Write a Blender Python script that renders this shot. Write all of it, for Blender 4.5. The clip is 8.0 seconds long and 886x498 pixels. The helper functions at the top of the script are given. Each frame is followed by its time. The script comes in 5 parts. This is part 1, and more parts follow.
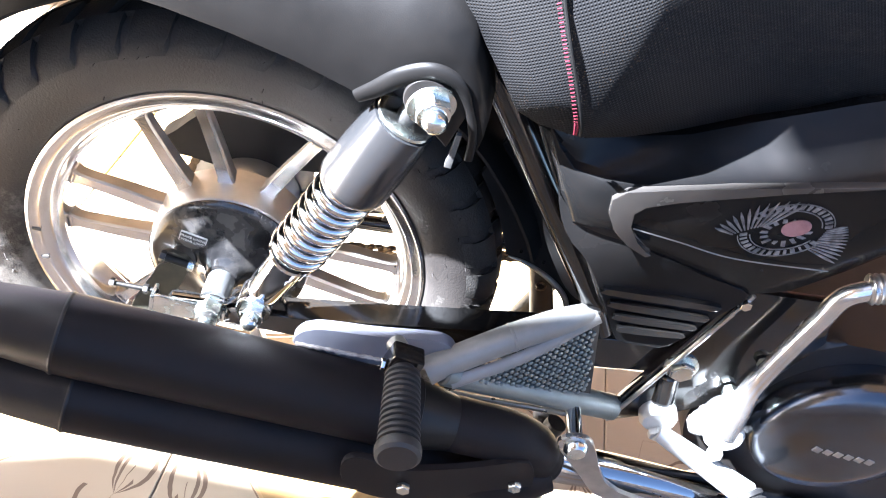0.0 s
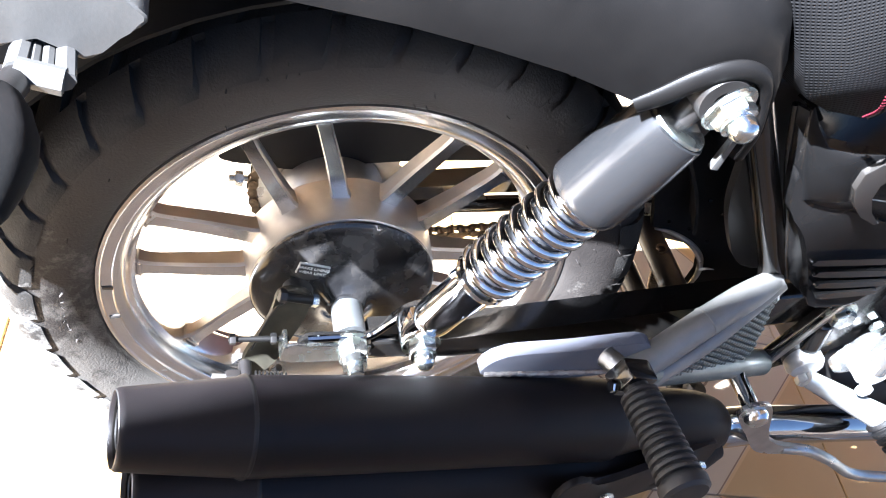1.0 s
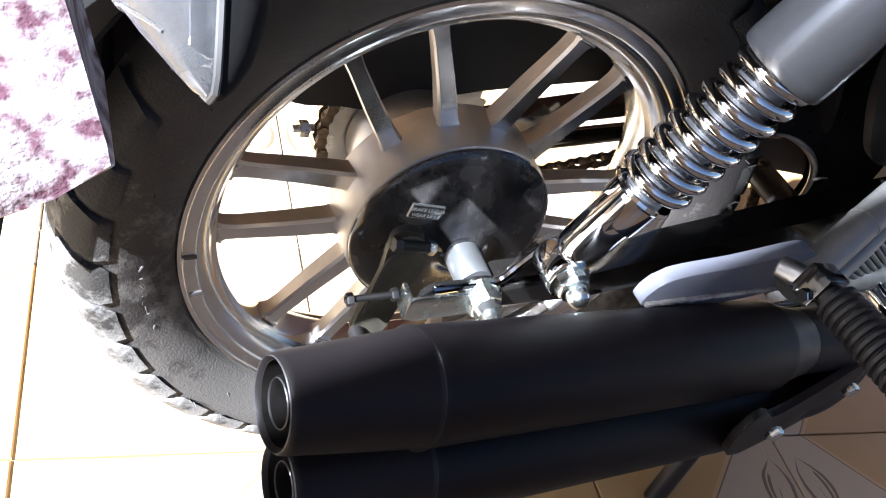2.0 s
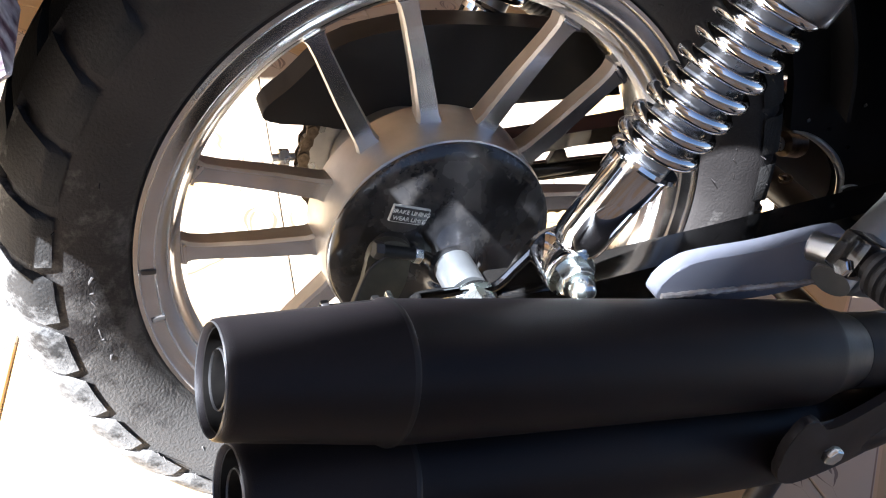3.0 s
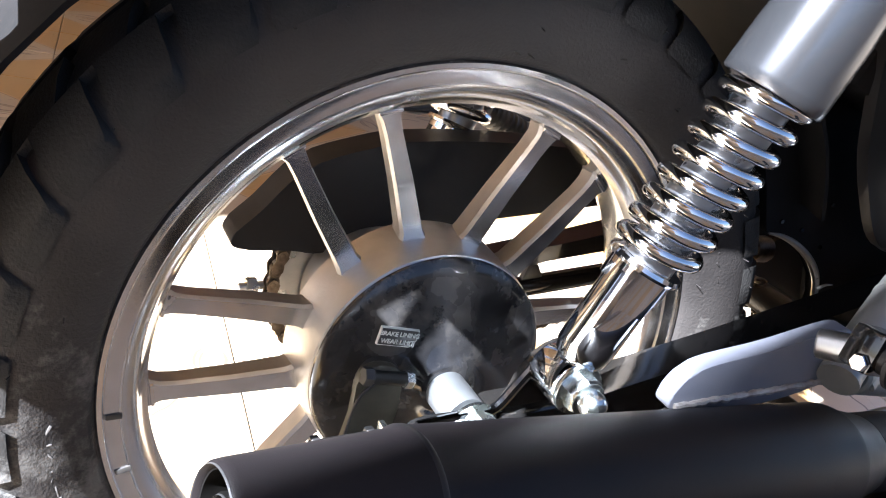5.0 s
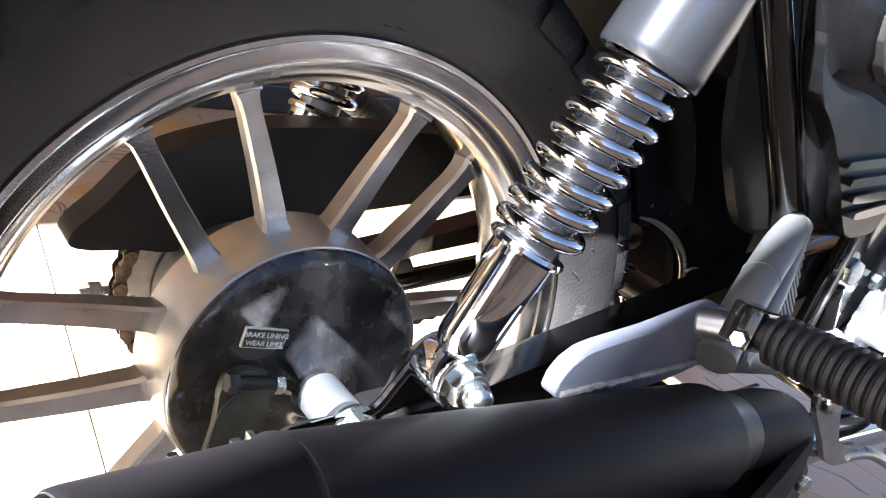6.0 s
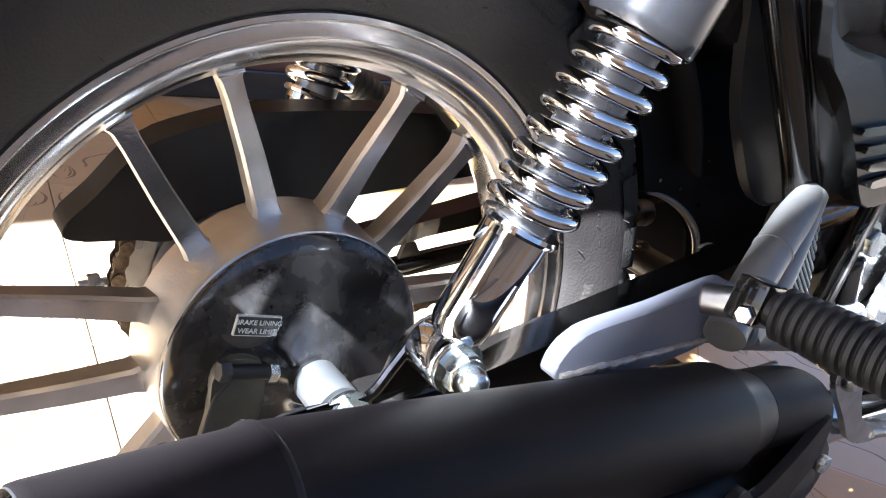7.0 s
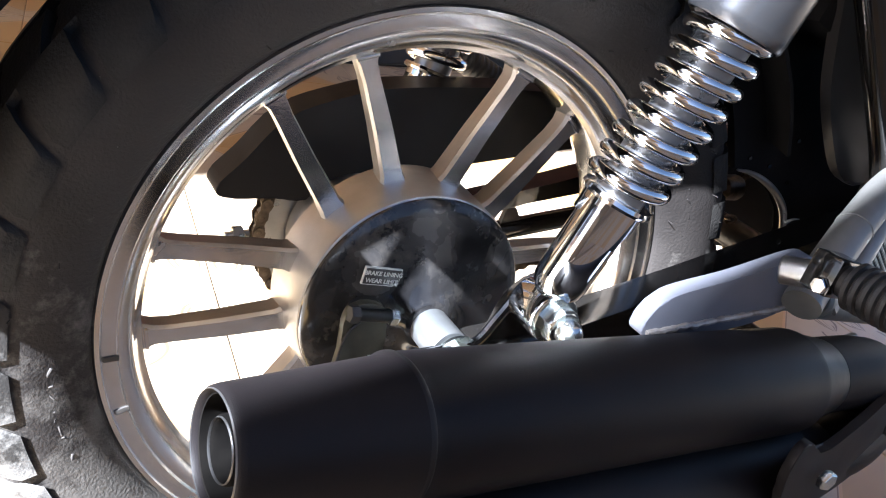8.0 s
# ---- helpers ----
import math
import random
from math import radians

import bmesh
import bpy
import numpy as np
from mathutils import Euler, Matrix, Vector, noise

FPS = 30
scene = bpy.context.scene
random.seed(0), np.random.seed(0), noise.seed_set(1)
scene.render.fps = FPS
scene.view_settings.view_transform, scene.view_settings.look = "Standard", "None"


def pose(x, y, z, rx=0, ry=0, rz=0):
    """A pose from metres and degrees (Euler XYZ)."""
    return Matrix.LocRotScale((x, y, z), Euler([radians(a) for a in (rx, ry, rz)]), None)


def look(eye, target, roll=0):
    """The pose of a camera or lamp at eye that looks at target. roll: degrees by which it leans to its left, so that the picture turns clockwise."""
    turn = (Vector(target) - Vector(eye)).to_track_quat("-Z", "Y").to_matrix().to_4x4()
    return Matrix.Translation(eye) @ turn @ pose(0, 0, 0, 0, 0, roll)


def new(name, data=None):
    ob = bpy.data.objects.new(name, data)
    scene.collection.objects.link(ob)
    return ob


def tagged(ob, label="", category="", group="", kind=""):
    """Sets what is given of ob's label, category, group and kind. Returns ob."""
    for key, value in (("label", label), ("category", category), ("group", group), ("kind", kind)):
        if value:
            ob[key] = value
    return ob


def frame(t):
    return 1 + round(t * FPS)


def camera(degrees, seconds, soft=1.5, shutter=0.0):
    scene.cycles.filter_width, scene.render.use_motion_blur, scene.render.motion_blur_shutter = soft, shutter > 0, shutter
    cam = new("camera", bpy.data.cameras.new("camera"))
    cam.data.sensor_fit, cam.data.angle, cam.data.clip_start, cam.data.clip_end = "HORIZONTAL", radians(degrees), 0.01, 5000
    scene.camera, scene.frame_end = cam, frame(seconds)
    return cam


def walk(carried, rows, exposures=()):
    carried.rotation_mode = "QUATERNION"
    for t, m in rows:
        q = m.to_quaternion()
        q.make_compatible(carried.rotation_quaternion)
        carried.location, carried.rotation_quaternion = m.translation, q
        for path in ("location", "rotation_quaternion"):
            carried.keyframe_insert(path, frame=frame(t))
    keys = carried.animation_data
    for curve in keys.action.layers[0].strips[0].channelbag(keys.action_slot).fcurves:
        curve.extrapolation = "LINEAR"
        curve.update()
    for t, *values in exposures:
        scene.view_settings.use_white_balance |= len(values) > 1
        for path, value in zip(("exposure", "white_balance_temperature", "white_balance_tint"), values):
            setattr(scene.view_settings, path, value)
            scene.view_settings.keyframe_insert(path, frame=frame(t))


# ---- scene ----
# Axle-centred figures: x to the front of the motorcycle, y away from the exhaust side, z up; the axle is AXLE above the floor.
AXLE = 0.34
cam = camera(56.0, 8.0, soft=1.1)
ROWS = [
    (0.0, 0.0729, -0.6901, 1.0199, 46.65, -18.14, 4.16),
    (0.5, -0.0947, -0.6343, 0.9521, 45.03, -20.75, -4.28),
    (1.0, -0.2181, -0.5311, 0.9182, 44.62, -20.34, -11.66),
    (1.5, -0.3053, -0.5081, 0.8761, 45.16, -21.24, -19.53),
    (1.7, -0.3164, -0.4959, 0.8326, 46.51, -20.83, -20.11),
    (2.0, -0.3195, -0.4715, 0.7628, 47.7, -19.03, -19.99),
    (2.2, -0.3095, -0.4631, 0.7328, 48.85, -17.55, -18.22),
    (3.3, -0.2519, -0.5149, 0.6473, 62.09, -14.23, -20.77),
    (3.5, -0.2513, -0.5115, 0.6462, 65.16, -14.19, -21.45),
    (4.0, -0.2505, -0.4764, 0.639, 69.07, -15.12, -25.34),
    (4.5, -0.2546, -0.4674, 0.6195, 69.05, -14.66, -26.52),
    (4.7, -0.2689, -0.4741, 0.6246, 68.32, -14.37, -25.7),
    (5.8, -0.2862, -0.4507, 0.6092, 71.1, -15.36, -32.05),
    (6.0, -0.2652, -0.4448, 0.6013, 71.47, -15.79, -35.76),
    (6.5, -0.2545, -0.4342, 0.5985, 72.15, -15.01, -36.68),
    (7.0, -0.2399, -0.449, 0.6009, 70.05, -13.59, -34.2),
    (7.5, -0.2572, -0.4655, 0.6027, 67.95, -13.75, -31.38),
    (8.0, -0.2884, -0.4931, 0.6219, 66.03, -13.36, -27.68),
]
EXPOSURES = [(0.0, 4.65, 5580, 12), (0.5, 4.55, 5580, 12), (1.0, 3.95, 5580, 12), (1.5, 3.35, 5580, 12), (2.2, 2.95, 5580, 12), (3.5, 3.35, 5580, 12), (6.5, 3.55, 5580, 12), (8.0, 3.4, 5580, 12)]
walk(cam, [(t, pose(x, y, z, rx, ry, rz)) for t, x, y, z, rx, ry, rz in ROWS], EXPOSURES)

# ---- light: high sun from behind the motorcycle, open sky, assumed porch roof on the far side ----
TO_SUN = Vector((-0.741, -0.234, 0.629)).normalized()
SUN_ELEVATION = math.asin(TO_SUN.z)
SUN_AZIMUTH = math.atan2(TO_SUN.x, TO_SUN.y)
world = bpy.data.worlds.new("sky")
world.use_nodes = True
scene.world = world
wn = world.node_tree
sky = wn.nodes.new("ShaderNodeTexSky")
sky.sky_type, sky.sun_disc = "NISHITA", False
sky.sun_elevation, sky.sun_rotation = SUN_ELEVATION, SUN_AZIMUTH
sky.air_density, sky.dust_density = 0.9, 2.0
wn.nodes["Background"].inputs["Strength"].default_value = 0.020
wn.links.new(sky.outputs["Color"], wn.nodes["Background"].inputs["Color"])
sun = new("sun", bpy.data.lights.new("sun", "SUN"))
sun.data.energy, sun.data.angle, sun.data.color = 5.0, radians(0.55), (1.0, 0.98, 0.95)
sun.matrix_world = look(TO_SUN * 20, (0, 0, 0))


# ---- materials ----
def material(name, colour, rough=0.5, metal=0.0, second=None, scale=40.0, grain=0.0, grain_scale=400.0, rough_var=0.0, coat=0.0, spec=0.5, dirt=None, dirt_scale=9.0, dirt_at=0.62, lit_dust_line=None):
    m = bpy.data.materials.new(name)
    m.use_nodes = True
    nt = m.node_tree
    b = nt.nodes["Principled BSDF"]
    b.inputs["Base Color"].default_value = (*colour, 1)
    b.inputs["Roughness"].default_value, b.inputs["Metallic"].default_value = rough, metal
    b.inputs["Coat Weight"].default_value = coat
    b.inputs["Coat Roughness"].default_value = 0.06
    b.inputs["Specular IOR Level"].default_value = spec
    co = nt.nodes.new("ShaderNodeTexCoord")
    out = None
    if second is not None:
        n = nt.nodes.new("ShaderNodeTexNoise")
        n.inputs["Scale"].default_value, n.inputs["Detail"].default_value = scale, 6
        r = nt.nodes.new("ShaderNodeValToRGB")
        r.color_ramp.elements[0].position, r.color_ramp.elements[1].position = 0.38, 0.66
        r.color_ramp.elements[0].color, r.color_ramp.elements[1].color = (*colour, 1), (*second, 1)
        nt.links.new(co.outputs["Object"], n.inputs["Vector"])
        nt.links.new(n.outputs["Fac"], r.inputs["Fac"])
        out = r.outputs["Color"]
        if rough_var:
            mr = nt.nodes.new("ShaderNodeMapRange")
            mr.inputs["From Min"].default_value, mr.inputs["From Max"].default_value = 0.3, 0.7
            mr.inputs["To Min"].default_value, mr.inputs["To Max"].default_value = max(0.02, rough - rough_var), min(1, rough + rough_var)
            nt.links.new(n.outputs["Fac"], mr.inputs["Value"])
            nt.links.new(mr.outputs["Result"], b.inputs["Roughness"])
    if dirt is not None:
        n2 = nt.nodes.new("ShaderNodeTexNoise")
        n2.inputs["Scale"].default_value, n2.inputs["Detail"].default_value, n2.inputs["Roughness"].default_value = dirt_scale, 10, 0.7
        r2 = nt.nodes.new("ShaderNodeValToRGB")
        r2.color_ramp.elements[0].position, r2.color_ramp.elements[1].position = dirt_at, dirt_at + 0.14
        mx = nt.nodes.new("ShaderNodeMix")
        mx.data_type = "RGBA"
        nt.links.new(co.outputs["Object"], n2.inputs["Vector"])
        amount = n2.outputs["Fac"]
        if lit_dust_line is not None:
            # noise gives real dust; its paling towards the ground paints the sunlit lower tyre and gives out at the
            # given height
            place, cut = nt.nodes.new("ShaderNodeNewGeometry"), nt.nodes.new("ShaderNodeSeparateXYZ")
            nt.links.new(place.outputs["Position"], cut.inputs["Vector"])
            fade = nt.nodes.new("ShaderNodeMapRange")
            fade.inputs["From Min"].default_value, fade.inputs["From Max"].default_value = lit_dust_line - 0.22, lit_dust_line + 0.10
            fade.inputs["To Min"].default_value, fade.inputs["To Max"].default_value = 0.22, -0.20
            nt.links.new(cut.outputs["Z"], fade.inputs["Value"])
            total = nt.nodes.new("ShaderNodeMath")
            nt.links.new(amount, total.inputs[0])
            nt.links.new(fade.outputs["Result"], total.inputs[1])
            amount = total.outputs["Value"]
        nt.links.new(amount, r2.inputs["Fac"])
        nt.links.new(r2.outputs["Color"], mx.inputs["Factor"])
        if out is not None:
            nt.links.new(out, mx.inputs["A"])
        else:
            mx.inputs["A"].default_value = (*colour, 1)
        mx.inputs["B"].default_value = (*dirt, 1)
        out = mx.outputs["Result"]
    if out is not None:
        nt.links.new(out, b.inputs["Base Color"])
    if grain:
        g = nt.nodes.new("ShaderNodeTexNoise")
        g.inputs["Scale"].default_value, g.inputs["Detail"].default_value = grain_scale, 3
        bp = nt.nodes.new("ShaderNodeBump")
        bp.inputs["Strength"].default_value, bp.inputs["Distance"].default_value = grain, 0.001
        nt.links.new(co.outputs["Object"], g.inputs["Vector"])
        nt.links.new(g.outputs["Fac"], bp.inputs["Height"])
        nt.links.new(bp.outputs["Normal"], b.inputs["Normal"])
    return m


# tyre and tread: low dust is paled to stand in for sun on them
RUBBER = material("tyre rubber", (0.020, 0.0176, 0.0164), 0.60, second=(0.034, 0.0300, 0.0272), scale=14, grain=0.5, grain_scale=500, rough_var=0.12, spec=0.3, dirt=(0.112, 0.104, 0.093), dirt_scale=26, dirt_at=0.55, lit_dust_line=0.42)
TREAD = material("dusty tread with painted sun", (0.020, 0.0187, 0.0174), 0.70, second=(0.038, 0.036, 0.033), scale=18, grain=0.5, grain_scale=500, rough_var=0.1, spec=0.2, dirt=(0.21, 0.202, 0.187), dirt_scale=22, dirt_at=0.55, lit_dust_line=0.44)
CAST = material("cast aluminium", (0.55, 0.54, 0.53), 0.40, 1.0, second=(0.43, 0.415, 0.40), scale=22, grain=0.12, grain_scale=700, rough_var=0.1, dirt=(0.22, 0.17, 0.12), dirt_scale=35, dirt_at=0.66)
TURNED = material("machined aluminium", (0.84, 0.83, 0.82), 0.20, 1.0, second=(0.74, 0.73, 0.715), scale=30, grain=0.04, grain_scale=500, rough_var=0.08, dirt=(0.45, 0.41, 0.36), dirt_scale=60, dirt_at=0.76)
CHROME = material("chrome", (0.80, 0.80, 0.80), 0.05, 1.0, second=(0.66, 0.66, 0.66), scale=25, rough_var=0.04)
ZINC = material("bright zinc", (0.74, 0.76, 0.76), 0.24, 1.0, second=(0.55, 0.60, 0.56), scale=60, rough_var=0.08, grain=0.05)
STEEL = material("satin steel tube", (0.50, 0.50, 0.49), 0.33, 0.9, second=(0.38, 0.38, 0.37), scale=40, grain=0.06, grain_scale=600, rough_var=0.08, dirt=(0.25, 0.24, 0.22), dirt_scale=60, dirt_at=0.64)
COVER_GREY = material("dark silver paint", (0.105, 0.108, 0.115), 0.24, 0.85, second=(0.086, 0.088, 0.095), scale=12, grain=0.03, grain_scale=900, rough_var=0.05, dirt=(0.45, 0.44, 0.42), dirt_scale=120, dirt_at=0.74)
BLACK_GLOSS = material("black gloss paint", (0.008, 0.008, 0.008), 0.12, second=(0.014, 0.012, 0.010), scale=18, rough_var=0.06, coat=0.4, dirt=(0.055, 0.045, 0.035), dirt_scale=45, dirt_at=0.66)
BLACK_SATIN = material("black satin paint", (0.012, 0.011, 0.011), 0.38, second=(0.02, 0.018, 0.017), scale=20, grain=0.05, rough_var=0.1, dirt=(0.06, 0.05, 0.04), dirt_scale=60, dirt_at=0.68)
EXHAUST = material("matt black exhaust enamel", (0.0078, 0.0066, 0.0072), 0.48, second=(0.0130, 0.0110, 0.0112), scale=9, grain=0.12, grain_scale=1500, rough_var=0.10, spec=0.17)
PLASTIC = material("black moulded plastic", (0.022, 0.021, 0.021), 0.40, second=(0.03, 0.028, 0.027), scale=15, grain=0.12, grain_scale=1100, rough_var=0.08, dirt=(0.12, 0.105, 0.09), dirt_scale=70, dirt_at=0.70)
RIBBED = material("peg rubber", (0.014, 0.014, 0.015), 0.52, second=(0.022, 0.021, 0.021), scale=30, grain=0.2, grain_scale=800, rough_var=0.1)
GREY_PLATE = material("grey enamel bracket", (0.16, 0.167, 0.198), 0.38, second=(0.135, 0.141, 0.168), scale=14, grain=0.05, rough_var=0.05)
WELD = material("burnt weld bead", (0.42, 0.40, 0.38), 0.55, 0.5, second=(0.20, 0.17, 0.15), scale=90, grain=0.5, grain_scale=300)
PALE_PLASTIC = material("pale grey plastic", (0.085, 0.084, 0.081), 0.45, second=(0.062, 0.061, 0.059), scale=18, grain=0.08, rough_var=0.05)
DARK_STEEL = material("heat-stained steel", (0.030, 0.030, 0.030), 0.45, 0.8, second=(0.028, 0.027, 0.026), scale=30, grain=0.08, rough_var=0.08)
EDGE_STEEL = material("worn pipe edge", (0.28, 0.28, 0.28), 0.4, 0.9, second=(0.13, 0.128, 0.124), scale=60, grain=0.06)
INNER = material("sooty pipe bore", (0.004, 0.0037, 0.0035), 0.9, second=(0.008, 0.0073, 0.0066), scale=60, spec=0.05)
CHAIN = material("greasy chain steel", (0.18, 0.14, 0.10), 0.42, 0.9, second=(0.07, 0.055, 0.04), scale=120, grain=0.2)
EMBLEM = material("silver print", (0.24, 0.245, 0.265), 0.35, 0.3, second=(0.10, 0.10, 0.11), scale=160)
EMBLEM_RED = material("faded red print", (0.30, 0.16, 0.17), 0.4, second=(0.22, 0.11, 0.12), scale=120)
STITCH = material("red thread", (0.13, 0.014, 0.026), 0.8, second=(0.08, 0.010, 0.018), scale=300, spec=0.15)
MARK = material("dark paint in a punch mark", (0.03, 0.028, 0.026), 0.7, second=(0.05, 0.045, 0.04), scale=200)
PALE_MARK = material("pale raised rubber", (0.16, 0.15, 0.14), 0.7, second=(0.05, 0.046, 0.042), scale=250)
BLACK_CHROME = material("black chrome", (0.42, 0.435, 0.46), 0.07, 1.0, second=(0.34, 0.35, 0.37), scale=12, rough_var=0.04)
AMBER = material("speckled reflective plastic", (0.15, 0.075, 0.10), 0.3, second=(0.82, 0.78, 0.80), scale=75, grain=0.8, grain_scale=260)
WHITE_WALL = material("ochre wall paint", (0.42, 0.31, 0.20), 0.8, second=(0.36, 0.26, 0.16), scale=3, grain=0.1, grain_scale=60, dirt=(0.3, 0.22, 0.15), dirt_scale=2.0, dirt_at=0.6)
MAROON_WALL = material("dark maroon wall paint", (0.085, 0.030, 0.024), 0.55, second=(0.065, 0.024, 0.020), scale=3, grain=0.1, grain_scale=60, dirt=(0.10, 0.05, 0.038), dirt_scale=2.0, dirt_at=0.6)
PALE_WALL = material("cream for the bounce wall", (0.54, 0.48, 0.43), 0.8, second=(0.46, 0.40, 0.355), scale=3, grain=0.1, grain_scale=60, dirt=(0.34, 0.25, 0.19), dirt_scale=2.0, dirt_at=0.6)
CEILING = material("boarded porch soffit", (0.36, 0.27, 0.18), 0.8, second=(0.28, 0.21, 0.14), scale=2.5, grain=0.1, grain_scale=50)
EARTH = material("dry pale ground", (0.36, 0.29, 0.22), 0.9, second=(0.26, 0.21, 0.15), scale=1.2, grain=0.4, grain_scale=30)
FENDER = material("dusty black fender", (0.0065, 0.0062, 0.0062), 0.42, second=(0.0095, 0.009, 0.0088), scale=15, grain=0.10, grain_scale=1100, rough_var=0.08, spec=0.11, dirt=(0.06, 0.056, 0.052), dirt_scale=220, dirt_at=0.73)
PALE_MIRROR = material("satin reflector", (0.20, 0.205, 0.215), 0.20, 0.95, second=(0.10, 0.103, 0.11), scale=90, grain=0.5, grain_scale=160)
ENGINE_GREY = material("dark polished cover", (0.125, 0.133, 0.150), 0.20, 0.95, second=(0.100, 0.106, 0.120), scale=14, rough_var=0.05, grain=0.02)
LABEL_WHITE = material("pale label print", (0.52, 0.52, 0.50), 0.55, second=(0.40, 0.40, 0.385), scale=300)
MATT_BLACK = material("matt black plastic", (0.008, 0.008, 0.008), 0.8, second=(0.013, 0.012, 0.012), scale=25, grain=0.1, spec=0.1)
SPACER_ZINC = material("matt zinc", (0.36, 0.38, 0.39), 0.36, 0.85, second=(0.30, 0.315, 0.32), scale=40, grain=0.05)
LEVER = material("dusty plated steel", (0.085, 0.080, 0.058), 0.40, 0.4, second=(0.05, 0.047, 0.036), scale=50, grain=0.08, rough_var=0.08)
SLEEVE = material("satin grey sleeve", (0.24, 0.245, 0.26), 0.28, 0.9, second=(0.19, 0.195, 0.205), scale=30, rough_var=0.05)
MATT_GUARD = material("matt black guard plastic", (0.010, 0.0098, 0.010), 0.55, second=(0.015, 0.0145, 0.0145), scale=18, grain=0.06, rough_var=0.08, spec=0.25)
COVER_BLACK = material("black lacquer", (0.007, 0.007, 0.0072), 0.23, second=(0.011, 0.0105, 0.0105), scale=16, rough_var=0.06, spec=0.18, dirt=(0.035, 0.03, 0.026), dirt_scale=70, dirt_at=0.72)
WHITE_ZINC = material("pale zinc casting", (0.60, 0.61, 0.60), 0.36, 0.45, second=(0.48, 0.50, 0.49), scale=60, grain=0.2, grain_scale=300, rough_var=0.06, dirt=(0.30, 0.28, 0.25), dirt_scale=70, dirt_at=0.62)
SILVER_PAINT = material("pale silver paint", (0.245, 0.243, 0.232), 0.45, 0.3, second=(0.20, 0.198, 0.188), scale=26, grain=0.12, grain_scale=500, rough_var=0.08, dirt=(0.28, 0.27, 0.25), dirt_scale=90, dirt_at=0.66)
SHIELD_GREY = material("grey-green perforated sheet", (0.20, 0.22, 0.21), 0.45, 0.5, second=(0.15, 0.165, 0.155), scale=20, grain=0.08, rough_var=0.08)
DRUM_ENAMEL = material("dusty brake enamel", (0.007, 0.007, 0.0075), 0.22, second=(0.030, 0.029, 0.029), scale=30, rough_var=0.12, coat=0.25, dirt=(0.052, 0.048, 0.043), dirt_scale=34, dirt_at=0.52)
LIP_SHEEN_GREY = material("black trim with painted sheen", (0.055, 0.051, 0.047), 0.25, second=(0.042, 0.039, 0.036), scale=14, rough_var=0.06)
CASTING = material("polished casting", (0.74, 0.75, 0.75), 0.20, 0.92, second=(0.60, 0.61, 0.61), scale=35, grain=0.12, grain_scale=260, rough_var=0.08, dirt=(0.22, 0.21, 0.19), dirt_scale=70, dirt_at=0.64)
SHADE_BROWN = material("unseen shade slab brown", (0.20, 0.15, 0.10), 0.75, second=(0.13, 0.10, 0.07), scale=4, grain=0.3, grain_scale=40)
GROUT = material("dirty grout", (0.40, 0.33, 0.25), 0.85, second=(0.29, 0.235, 0.17), scale=30, grain=0.2)


def seat_material():
    m = material("woven-look vinyl", (0.013, 0.013, 0.0138), 0.6, second=(0.018, 0.0178, 0.018), scale=12, rough_var=0.04, spec=0.06)
    nt = m.node_tree
    b = nt.nodes["Principled BSDF"]
    co = nt.nodes.new("ShaderNodeTexCoord")
    w = []
    for turn in (radians(38), radians(-52)):
        mp = nt.nodes.new("ShaderNodeMapping")
        mp.inputs["Rotation"].default_value = (0, turn, 0)
        wv = nt.nodes.new("ShaderNodeTexWave")
        wv.inputs["Scale"].default_value, wv.inputs["Distortion"].default_value = 130, 0.0
        wv.bands_direction = "X"
        nt.links.new(co.outputs["Object"], mp.inputs["Vector"])
        nt.links.new(mp.outputs["Vector"], wv.inputs["Vector"])
        w.append(wv)
    mul = nt.nodes.new("ShaderNodeMath")
    mul.operation = "MULTIPLY"
    nt.links.new(w[0].outputs["Fac"], mul.inputs[0])
    nt.links.new(w[1].outputs["Fac"], mul.inputs[1])
    bp = nt.nodes.new("ShaderNodeBump")
    bp.inputs["Strength"].default_value, bp.inputs["Distance"].default_value = 0.6, 0.0009
    nt.links.new(mul.outputs["Value"], bp.inputs["Height"])
    nt.links.new(bp.outputs["Normal"], b.inputs["Normal"])
    return m


def lens_material():
    m = bpy.data.materials.new("clear moulded lens")
    m.use_nodes = True
    nt = m.node_tree
    b = nt.nodes["Principled BSDF"]
    b.inputs["Base Color"].default_value = (0.92, 0.94, 0.96, 1)
    b.inputs["Roughness"].default_value, b.inputs["Transmission Weight"].default_value, b.inputs["IOR"].default_value = 0.05, 0.96, 1.45
    co = nt.nodes.new("ShaderNodeTexCoord")
    v = nt.nodes.new("ShaderNodeTexVoronoi")
    v.inputs["Scale"].default_value = 90
    bp = nt.nodes.new("ShaderNodeBump")
    bp.inputs["Strength"].default_value, bp.inputs["Distance"].default_value = 0.3, 0.0015
    nt.links.new(co.outputs["Object"], v.inputs["Vector"])
    nt.links.new(v.outputs["Distance"], bp.inputs["Height"])
    nt.links.new(bp.outputs["Normal"], b.inputs["Normal"])
    return m


TILE_SIZE = 0.31


